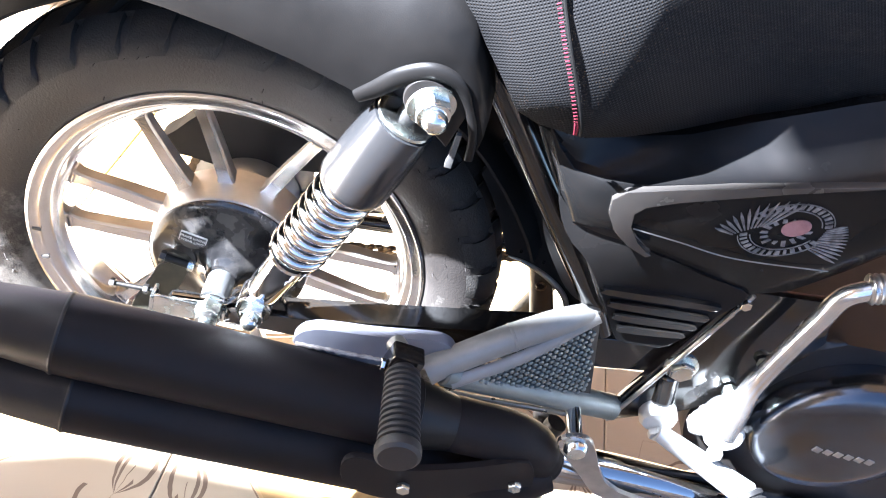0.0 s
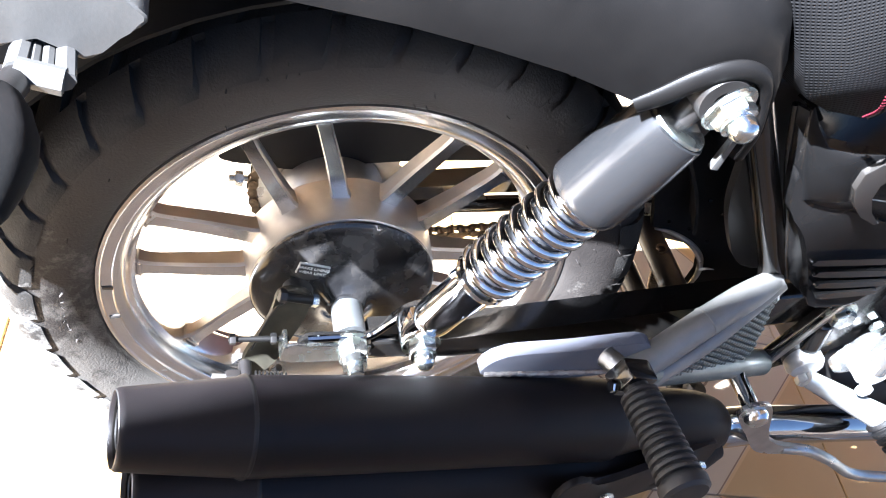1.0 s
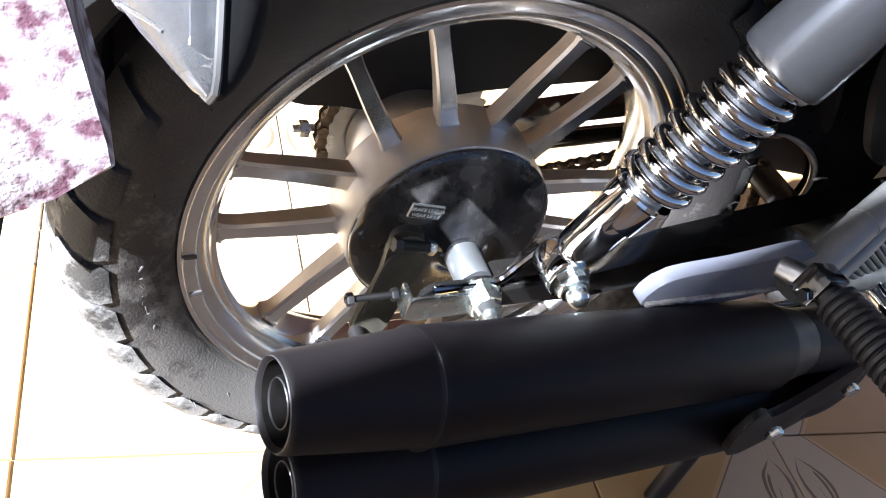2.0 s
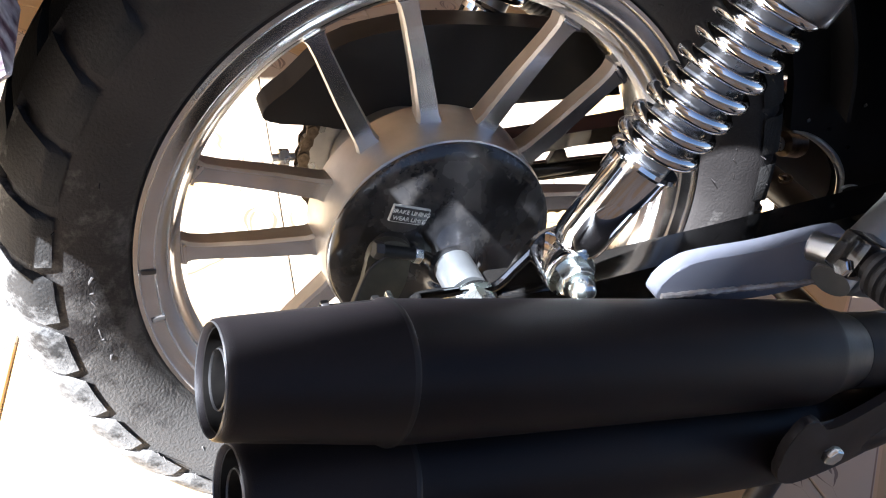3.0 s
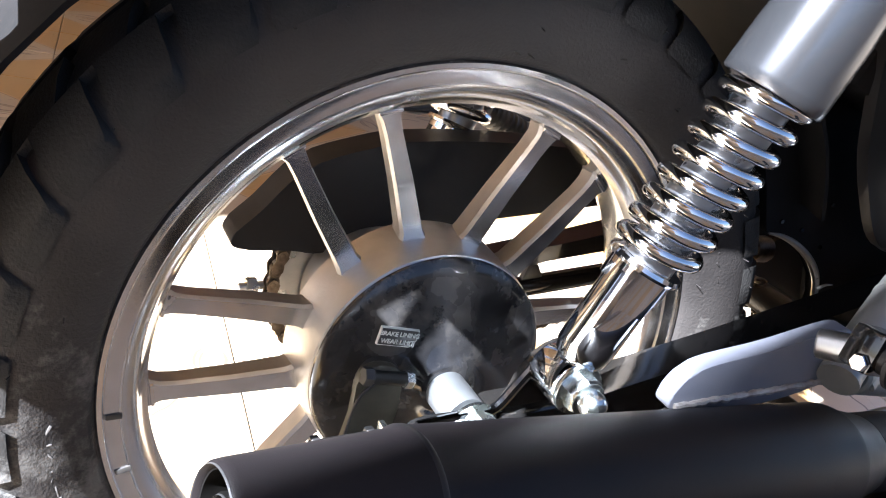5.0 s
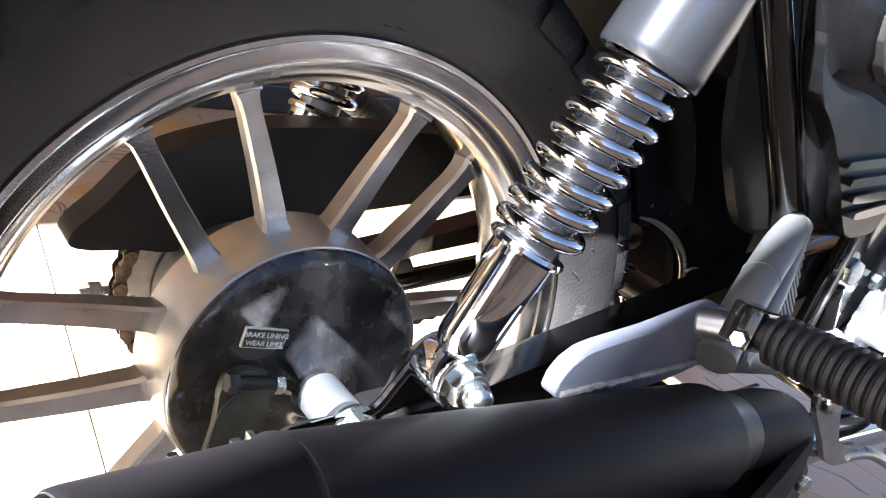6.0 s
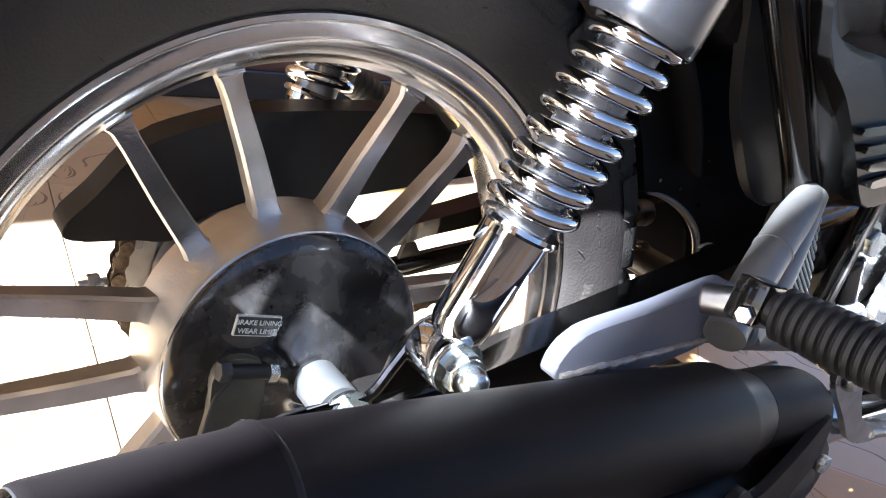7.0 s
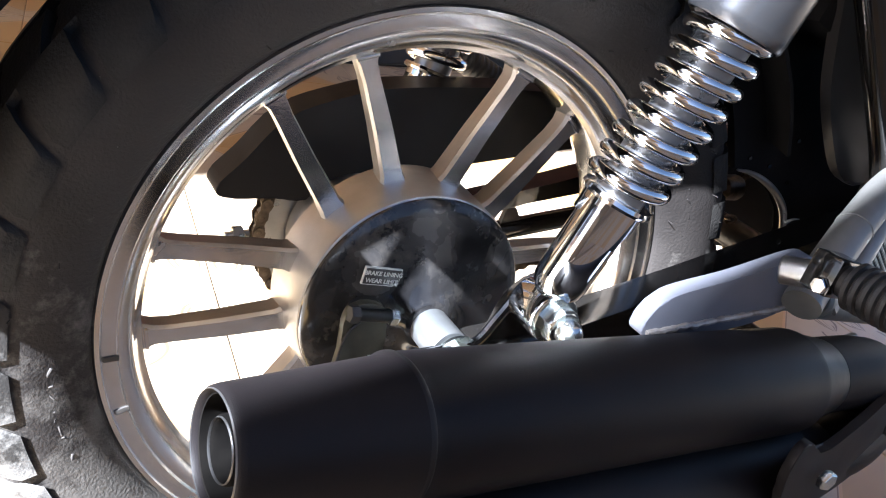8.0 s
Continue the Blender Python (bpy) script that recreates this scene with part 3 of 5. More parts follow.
    def tread_block(span, lean, j0, j1, side):
        """One tread block, drawn at the wheel's zero angle."""
        blk = bmesh.new()
        top, low = [], []
        for j in range(j0, j1 + 1):
            r, y = outer[j]
            s = (j - j0) / max(1, j1 - j0)
            for store, rr in ((top, r), (low, r - 0.009)):
                w = 0.10 * (1 - s)
                store.append([blk.verts.new(on_wheel(rr, a + lean * s, side * y - 0.001)) for a in (span * w * 0.3, span / 2, span * (1 - w * 0.3))])
        for i in range(len(top) - 1):
            for k in (0, 1):
                blk.faces.new((top[i][k], top[i + 1][k], top[i + 1][k + 1], top[i][k + 1]))
            blk.faces.new((top[i][0], low[i][0], low[i + 1][0], top[i + 1][0]))
            blk.faces.new((top[i][2], top[i + 1][2], low[i + 1][2], low[i][2]))
        for i in (0, len(top) - 1):
            for k in (0, 1):
                blk.faces.new((top[i][k], top[i][k + 1], low[i][k + 1], low[i][k]))
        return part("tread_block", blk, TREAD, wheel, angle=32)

    count = 38
    step = 360 / count
    for side in (-1, 1):
        for span, lean, j0, j1, shift in ((step * 0.80, -side * 2.2, 0, 4, 0.0), (step * 0.76, -side * 3.0, 4, 6, step * 0.1)):
            first = tread_block(span, lean, j0, j1, side)
            for k in range(count):
                ob = first if k == 0 else new("tread_block", first.data)
                ob.parent = wheel
                ob.rotation_euler = (0, -radians(k * step + shift + (step / 2 if side > 0 else 0)), 0)
    tyre = part("tyre", bm, RUBBER, wheel, "black rubber tyre with a blocky tread, dust and painted sun lower down", angle=32)
    # moulding whiskers and raised sidewall marks
    random.seed(5)
    for k in range(44):
        a = random.uniform(0, 360)
        r = random.choice((0.2255, 0.2425, 0.262, 0.272))
        y = {0.2255: -0.0475, 0.2425: -0.0535, 0.262: -0.0572, 0.272: -0.0560}[r]
        p = on_wheel(r, a, y)
        q = p + Vector((random.uniform(-.002, .002), -0.005, random.uniform(-.002, .002)))
        part("moulding_whisker", rod(p, q, 0.00035, 5), RUBBER, wheel)
    for start, n in ((186, 5), (196, 6), (214, 9), (20, 7), (-4, 6)):
        for k in range(n):
            a = start + k * random.uniform(1.7, 2.2)
            p = on_wheel(0.2435, a, -0.0532)
            size = (random.uniform(0.003, 0.008), 0.0009, random.uniform(0.0009, 0.0016))
            part("sidewall_mark", block(p + Vector((random.uniform(-.002, .002), 0, random.uniform(-.002, .002))), size, (0, -a + random.choice((0, 90, 90, 60, 120)), 0), 0.0003), PALE_MARK if start in (186, 196, 214) else RUBBER, wheel)
    # balance marks punched in the rim face
    for a in (187.6, 199.0):
        part("rim_mark", block(on_wheel(0.2062, a, -0.0404), (0.0095, 0.0016, 0.0040), (0, -a, 0), 0.0007), MARK, wheel)
    part("valve", rod(on_wheel(0.196, 262, -0.012), on_wheel(0.168, 262, -0.02), 0.004), BLACK_SATIN, wheel, "black tyre valve")
    return wheel


def brake_plate():
    prof = [(0.0, -0.0655), (0.0170, -0.0655), (0.0190, -0.0640), (0.0230, -0.0600), (0.031, -0.0555), (0.044, -0.0515), (0.060, -0.0475), (0.0755, -0.0445), (0.0838, -0.0425), (0.0862, -0.0400), (0.0862, -0.0378), (0.0, -0.0365)]
    bm = lathe(prof, seg=96)
    plate = part("brake_plate", bm, DRUM_ENAMEL, bike, "black painted drum brake plate, dusty")
    # label with raised words
    ux = Vector((-0.024, -0.049, 0.038)) - Vector((-0.051, -0.0510, 0.041))
    turn = math.degrees(math.atan2(ux.z, ux.x))
    c = Vector((-0.0385, -0.0520, 0.0335))
    part("label_frame", block(c, (0.0285, 0.0022, 0.0135), (0, -turn, 0), 0.0006), LABEL_WHITE, plate, "pale raised label")
    part("label_field", block(c + Vector((0, -0.0010, 0)), (0.0268, 0.0014, 0.0118), (0, -turn, 0), 0.0003), BLACK_SATIN, plate)
    for line, dz in (("BRAKE LINING", 0.0026), ("WEAR LIMIT", -0.0029)):
        cu = bpy.data.curves.new("words", "FONT")
        cu.body, cu.size, cu.extrude, cu.align_x, cu.align_y = line, 0.0045, 0.0003, "CENTER", "CENTER"
        tmp = new("words", cu)
        me = bpy.data.meshes.new_from_object(tmp.evaluated_get(bpy.context.evaluated_depsgraph_get()))
        bpy.data.objects.remove(tmp)
        bm = bmesh.new()
        bm.from_mesh(me)
        up = pose(0, 0, 0, 0, -turn, 0) @ Vector((0, 0, 1))
        bmesh.ops.transform(bm, matrix=Matrix.Translation(c + Vector((0, -0.0020, 0)) + up * dz) @ pose(0, 0, 0, 0, -turn, 0) @ pose(0, 0, 0, 90, 0, 0), verts=bm.verts)
        part("label_words", bm, LABEL_WHITE, plate, smooth=False)
    # cam pivot with its nut, lever and wear pointer
    part("cam_boss", lathe([(0, -0.058), (0.011, -0.058), (0.013, -0.054), (0.016, -0.044), (0.0, -0.044)], (-0.044, 0, 0.004), seg=32), BLACK_SATIN, plate)
    lever = part("brake_lever", slab(smooth_outline([(-0.066, 0.016), (-0.052, 0.022), (-0.038, 0.016), (-0.036, -0.002), (-0.046, -0.03), (-0.060, -0.062), (-0.076, -0.070), (-0.086, -0.056), (-0.076, -0.03), (-0.068, -0.004)], 4), -0.068, -0.0615, 0.0012, skew=lambda x, z: 0.35 * (z - 0.01) if z < 0 else 0), LEVER, bike, "dusty plated brake lever")
    part("pinch_bolt", hexagon((-0.060, -0.070, 0.0155), (-1, 0, 0.1), 0.0065, 0.006), BLACK_SATIN, lever)
    part("pinch_bolt", rod((-0.062, -0.070, 0.0155), (-0.034, -0.070, 0.0125), 0.0045), DARK_STEEL, lever, "dull clamp bolt")
    part("clamp_nut", hexagon((-0.036, -0.070, 0.0125), (1, 0, -0.1), 0.0060, 0.006), ZINC, lever)
    part("wear_pointer", sweep(curve_points([(-0.056, -0.071, 0.012), (-0.066, -0.073, 0.002), (-0.071, -0.076, -0.014), (-0.081, -0.092, -0.036)], 5), 0.0011, 6), BLACK_SATIN, lever)
    return plate


def axle_and_swingarm():
    outline = [(0.015, -0.022), (0.10, -0.008), (0.30, 0.040), (0.49, 0.086), (0.505, 0.112), (0.49, 0.140), (0.36, 0.103), (0.20, 0.052), (0.08, 0.016), (0.015, 0.008)]
    arm = part("swing_arm", slab(outline, -0.108, -0.078, 0.006), BLACK_GLOSS, bike, "black swing arm")
    far_outline = [(0.015, -0.012), (0.08, 0.004), (0.17, 0.032), (0.30, 0.060), (0.49, 0.100), (0.505, 0.118), (0.49, 0.140), (0.36, 0.103), (0.20, 0.055), (0.08, 0.024), (0.015, 0.010)]
    part("swing_arm", slab(far_outline, 0.082, 0.108, 0.006), BLACK_GLOSS, bike, "black swing arm")
    part("pivot_nut", hexagon((0.473, -0.1245, 0.117), (0, -1, 0), 0.0135, 0.009), ZINC, arm, "zinc pivot nut")
    part("pivot_washer", lathe([(0, 0), (0.018, 0), (0.018, 0.003), (0, 0.003)], (0.473, -0.1215, 0.117), (0, -1, 0), 32), ZINC, arm)
    # fork end plate with the axle slot and the shock mount
    end = part("axle_plate", slab(smooth_outline([(-0.040, -0.018), (-0.041, 0.001), (-0.010, 0.006), (0.018, 0.011), (0.030, 0.044), (0.050, 0.060), (0.058, 0.045), (0.075, 0.022), (0.07, -0.01), (0.02, -0.02)], 5), -0.1035, -0.0975, 0.0012), BLACK_GLOSS, arm, "black fork end plate")
    part("plate_edge", sweep(curve_points([(-0.040, -0.1055, 0.002), (-0.012, -0.1055, 0.0075), (0.012, -0.1055, 0.0115), (0.025, -0.1055, 0.030), (0.036, -0.106, 0.050)], 6), 0.0034, 8), BLACK_CHROME, arm, "bright rolled plate edge")
    part("axle_spacer", lathe([(0.009, -0.0645), (0.0140, -0.0645), (0.0145, -0.066), (0.0145, -0.0955), (0.0140, -0.097), (0.009, -0.097)], seg=40, closed=True), SPACER_ZINC, bike, "bright plated axle spacer")
    axle = part("axle", rod((0, 0.13, 0), (0, -0.140, 0), 0.0072, 20), ZINC, bike, "plated wheel axle")
    part("axle_washer", lathe([(0.006, -0.1036), (0.0165, -0.1036), (0.017, -0.1045), (0.017, -0.1068), (0.006, -0.1068)], seg=40, closed=True), ZINC, axle)
    part("axle_nut", hexagon((0, -0.107, 0), (0, -1, 0), 0.0145, 0.016), ZINC, axle, "zinc castle nut")
    part("axle_nut_collar", lathe([(0.007, -0.122), (0.0115, -0.122), (0.0110, -0.131), (0.007, -0.131)], seg=24, closed=True), ZINC, axle)
    # chain adjuster: plate, stud, lock nuts, brake rod with its spring
    adj = part("chain_adjuster", slab([(-0.058, -0.022), (-0.058, 0.000), (-0.052, 0.002), (0.016, 0.006), (0.016, -0.014), (-0.05, -0.024)], -0.1125, -0.1092, 0.0008), ZINC, bike, "plated chain adjuster")
    part("adjuster_end", block((-0.059, -0.104, -0.010), (0.004, 0.020, 0.020), bevel=0.001), ZINC, adj)
    part("adjuster_stud", rod((-0.055, -0.101, -0.004), (-0.106, -0.101, -0.010), 0.0026, 12), DARK_STEEL, adj)
    for x in (-0.066, -0.100):
        part("lock_nut", hexagon((x, -0.101, -0.0052 + (x + 0.066) * 0.12), (-1, 0, -0.1), 0.0052, 0.0050), DARK_STEEL if x > -0.08 else BLACK_SATIN, adj)
    rodline = [(-0.112, -0.106, -0.060), (-0.05, -0.112, -0.052), (0.10, -0.125, -0.030), (0.30, -0.130, -0.004), (0.40, -0.128, 0.006)]
    rod_part = part("brake_rod", sweep(curve_points(rodline, 5), 0.0032, 10), STEEL, bike, "steel brake rod")
    turns = 9
    coil = [(-0.048 - 0.030 * k / (turns * 10) + 0, -0.1105 + 0.0058 * math.cos(2 * math.pi * k / 10), -0.0525 + 0.0058 * math.sin(2 * math.pi * k / 10)) for k in range(turns * 10)]
    part("return_spring", sweep(coil, 0.0010, 6), DARK_STEEL, rod_part, "small return spring")
    part("adjuster_nut", hexagon((-0.088, -0.108, -0.058), (-1, 0, -0.1), 0.008, 0.012), BLACK_SATIN, rod_part)
    part("trunnion", rod((-0.083, -0.092, -0.056), (-0.083, -0.122, -0.056), 0.006, 14), BLACK_SATIN, rod_part)


def shock(mirror):
    """A coil shock absorber; mirror -1 is the exhaust side."""
    s = -mirror
    low, top = Vector((0.044, -0.122 * s, 0.047)), Vector((0.129, -0.157 * s, 0.356))
    ax = (top - low).normalized()
    n = (top - low).length
    side = Vector((0, -s, 0))
    body = part("shock_absorber", lathe([(0, 0.014), (0.0155, 0.015), (0.0174, 0.020), (0.0179, 0.026), (0.0179, 0.086), (0.0165, 0.090), (0, 0.090)], low, ax, 40), CHROME, bike, "chrome-bodied rear shock absorber")
    part("inner_tube", lathe([(0, 0.085), (0.0166, 0.085), (0.0166, 0.212), (0, 0.212)], low, ax, 40), SLEEVE, body, "satin grey inner sleeve")
    # stepped preload collar with its notches, slipped over the body
    xa, ya, za = basis(ax)
    steps = []
    for k in range(48):
        q = 2 * math.pi * k / 48
        deep = 0.060 + 0.010 * ((k // 8) % 3) - (0.006 if k % 16 in (7, 8) else 0)
        steps.append((q, deep))
    bm = bmesh.new()
    inner, outer, upper, upin = [], [], [], []
    for q, deep in steps:
        d = xa * math.cos(q) + ya * math.sin(q)
        inner.append(bm.verts.new(low + za * deep + d * 0.0180))
        outer.append(bm.verts.new(low + za * deep + d * 0.0203))
        upper.append(bm.verts.new(low + za * 0.0845 + d * 0.0203))
        upin.append(bm.verts.new(low + za * 0.0845 + d * 0.0180))
    for k in range(48):
        j = (k + 1) % 48
        for a, b in ((inner, outer), (outer, upper), (upper, upin)):
            bm.faces.new((a[k], a[j], b[j], b[k]))
    part("preload_collar", bm, CHROME, body, "chrome stepped preload collar", angle=30)
    part("spring_seat", lathe([(0.012, 0.084), (0.0235, 0.085), (0.0245, 0.087), (0.0235, 0.0895), (0.012, 0.0895)], low, ax, 48, closed=True), CHROME, body)
    # spring
    x, y, z = basis(ax)
    turns, per = 8.2, 28
    pts = []
    total = int(turns * per)
    for k in range(total + 1):
        f = k / total
        g = f if 0.06 < f < 0.94 else (0.5 * f + 0.03 if f <= 0.06 else 0.5 * f + 0.47)
        h = 0.093 + (0.211 - 0.093) * g
        a = 2 * math.pi * turns * f
        pts.append(low + z * h + (x * math.cos(a) + y * math.sin(a)) * 0.0228)
    part("spring", sweep(pts, 0.0049, 14), CHROME, body, "bright chrome coil spring")
    # cover with cap
    part("cover", lathe([(0.0225, 0.206), (0.0296, 0.2045), (0.0306, 0.206), (0.0308, 0.212), (0.0300, 0.245), (0.0270, 0.284), (0.0262, 0.2885), (0.0225, 0.2895), (0.0215, 0.286), (0.025, 0.250), (0.026, 0.215)], low, ax, 56, closed=True), COVER_GREY, body, "dark silver painted shroud")
    part("cover_cap", lathe([(0, 0.2885), (0.0225, 0.2885), (0.0245, 0.290), (0.0238, 0.2922), (0.020, 0.2935), (0.0, 0.2945)], low, ax, 48), ZINC, body, "bright cap")
    part("top_stem", rod(low + ax * 0.285, low + ax * (n - 0.012), 0.0085, 18), BLACK_SATIN, body)
    for p, name in ((low, "lower_eye"), (top, "upper_eye")):
        part(name, lathe([(0.008, -0.014), (0.0165, -0.014), (0.0175, -0.012), (0.0175, 0.012), (0.0165, 0.014), (0.008, 0.014)], p, (0, 1, 0), 36, closed=True), CHROME if p is low else BLACK_SATIN, body)
        bolt = Vector(side)
        if p is top:
            bolt = (side + Vector((0.30, 0, -0.16))).normalized()
        k = 1.0 if p is low else 1.12
        part("washer", lathe([(0, 0), (0.0165 * k, 0), (0.0170 * k, 0.0012), (0.0165 * k, 0.003), (0, 0.003)], p + bolt * 0.0145, bolt, 32), ZINC, body, "zinc washer")
        part("mount_nut", hexagon(p + bolt * 0.0175, bolt, 0.0128 * k, 0.009), ZINC, body, "zinc mounting nut")
        part("acorn_nut", lathe([(0, 0), (0.0112 * k, 0), (0.0112 * k, 0.0016), (0.0086 * k, 0.0022), (0.0088 * k, 0.0070), (0.0072 * k, 0.0112), (0.0045 * k, 0.0136), (0, 0.0144)], p + bolt * 0.0262, bolt, 24), ZINC, body, "zinc acorn nut")
    return body


def mufflers():
    for kind in ("upper", "lower"):
        tail = Vector((-0.195, -0.222, 0.047)) if kind == "upper" else Vector((-0.180, -0.234, -0.022))
        front = Vector((0.222, -0.190, 0.020)) if kind == "upper" else Vector((0.236, -0.200, -0.048))
        ax = (front - tail).normalized()
        n = (front - tail).length
        prof = [(0.0245, 0.003), (0.0262, 0.0), (0.0278, 0.0015), (0.0285, 0.005), (0.0360, 0.083), (0.0374, 0.0855), (0.0376, 0.088), (0.0370, 0.0905), (0.0372, 0.095), (0.0375, 0.20), (0.0375, n - 0.006), (0.0368, n - 0.001), (0.035, n), (0.03, n), (0.03, 0.06), (0.026, 0.02)]
        m = part("muffler", lathe(prof, tail, ax, 72, closed=True), EXHAUST, bike, "matt black enamelled muffler", angle=50)
        part("tail_bore", lathe([(0, 0.05), (0.0258, 0.05), (0.0252, 0.012), (0.0243, 0.0026), (0.0238, 0.0030), (0.0246, 0.012), (0.0252, 0.049), (0, 0.049)], tail, ax, 48), INNER, m, "dark baffle inside the tail")
        part("tail_pipe", lathe([(0.0128, 0.006), (0.0140, 0.0035), (0.0152, 0.005), (0.0152, 0.049), (0.0128, 0.049)], tail, ax, 40, closed=True), INNER, m, "inner outlet pipe with a worn bright edge")
        part("weld_ring", lathe([(0.0372, 0.0855), (0.0380, 0.0868), (0.0380, 0.0882), (0.0372, 0.0895)], tail, ax, 64, closed=True), DARK_STEEL, m)
        part("tail_rim", lathe([(0.0259, 0.0012), (0.0263, -0.0005), (0.0267, 0.0002), (0.0263, 0.0016)], tail, ax, 64, closed=True), EDGE_STEEL, m, "worn bright rim")
        part("outlet_rim", lathe([(0.0137, 0.0042), (0.0140, 0.0029), (0.0144, 0.0036), (0.0140, 0.0050)], tail, ax, 48, closed=True), EDGE_STEEL, m, "worn bright rim")
        part("front_cone", lathe([(0.0350, -0.002), (0.0340, 0.006), (0.0300, 0.030), (0.0272, 0.046), (0.0262, 0.052), (0.020, 0.052), (0.02, -0.002)], front, ax, 56, closed=True), DARK_STEEL if kind == "upper" else EXHAUST, m, "heat-stained steel cone" if kind == "upper" else "matt black cone")
    # header pipe from the engine with its elbow into the upper muffler
    path = curve_points([(0.262, -0.187, 0.0175), (0.31, -0.184, 0.014), (0.352, -0.180, 0.004), (0.372, -0.174, -0.018), (0.395, -0.168, -0.030), (0.46, -0.160, -0.034), (0.60, -0.150, -0.044), (0.80, -0.135, -0.058), (0.98, -0.12, -0.05)], 6)
    bore = lambda p: 0.0285 if p.x < 0.33 else (0.0285 - (p.x - 0.33) * 0.10 if p.x < 0.40 else 0.0215)
    split = next(k for k, p in enumerate(path) if p.x > 0.385)
    pipe = part("exhaust_pipe", sweep(path[split:], [bore(p) for p in path[split:]], 28), BLACK_CHROME, bike, "mirror-bright dark chrome exhaust pipe")
    part("pipe_elbow", sweep(path[:split + 1], [bore(p) for p in path[:split + 1]], 28), EXHAUST, pipe, "matt black elbow")
    elbow = curve_points([(0.282, -0.197, -0.050), (0.33, -0.192, -0.052), (0.362, -0.185, -0.046), (0.385, -0.175, -0.036)], 6)
    part("link_pipe", sweep(elbow, 0.026, 24), EXHAUST, pipe)
    # welded hanger plate on top
    up_plate = part("muffler_hanger", slab(smooth_outline([(0.090, 0.052), (0.094, 0.070), (0.110, 0.081), (0.160, 0.092), (0.215, 0.107), (0.232, 0.104), (0.240, 0.090), (0.222, 0.066), (0.170, 0.052), (0.12, 0.050)], 5), -0.169, -0.156, 0.0045, segments=3), GREY_PLATE, bike, "blue-grey enamelled hanger plate welded to the muffler")
    random.seed(3)
    bead = [(0.092 + 0.0016 * k, -0.1705 - 0.0008 * noise.noise((k * 0.25, 0, 0)), 0.0545 + 0.00017 * k + 0.0016 * noise.noise((k * 0.21, 3, 0))) for k in range(88)]
    part("weld_bead", sweep(bead, [0.0022 + 0.0011 * noise.noise((k * 0.33, 7, 0)) for k in range(88)], 8), WELD, up_plate, "rough pale weld bead")
    part("hanger_bolt", hexagon((0.236, -0.171, 0.080), (0, -1, 0), 0.009, 0.008), ZINC, up_plate)
    # lower bracket
    low = part("muffler_bracket", slab(smooth_outline([(0.163, 0.008), (0.172, 0.019), (0.192, 0.012), (0.215, -0.003), (0.28, 0.002), (0.335, 0.016), (0.352, 0.010), (0.366, -0.020), (0.368, -0.052), (0.33, -0.064), (0.26, -0.062), (0.20, -0.050), (0.170, -0.022)], 4), -0.247, -0.240, 0.0025, skew=lambda x, z: 0.25 * (x - 0.2)), EXHAUST, bike, "black muffler bracket plate")
    part("bracket_bolt", hexagon((0.231, -0.243, -0.026), (0, -1, 0), 0.0075, 0.006), ZINC, low, "zinc bolt")
    part("bracket_bolt", hexagon((0.345, -0.215, -0.020), (0, -1, 0), 0.0075, 0.006), ZINC, low, "zinc bolt")


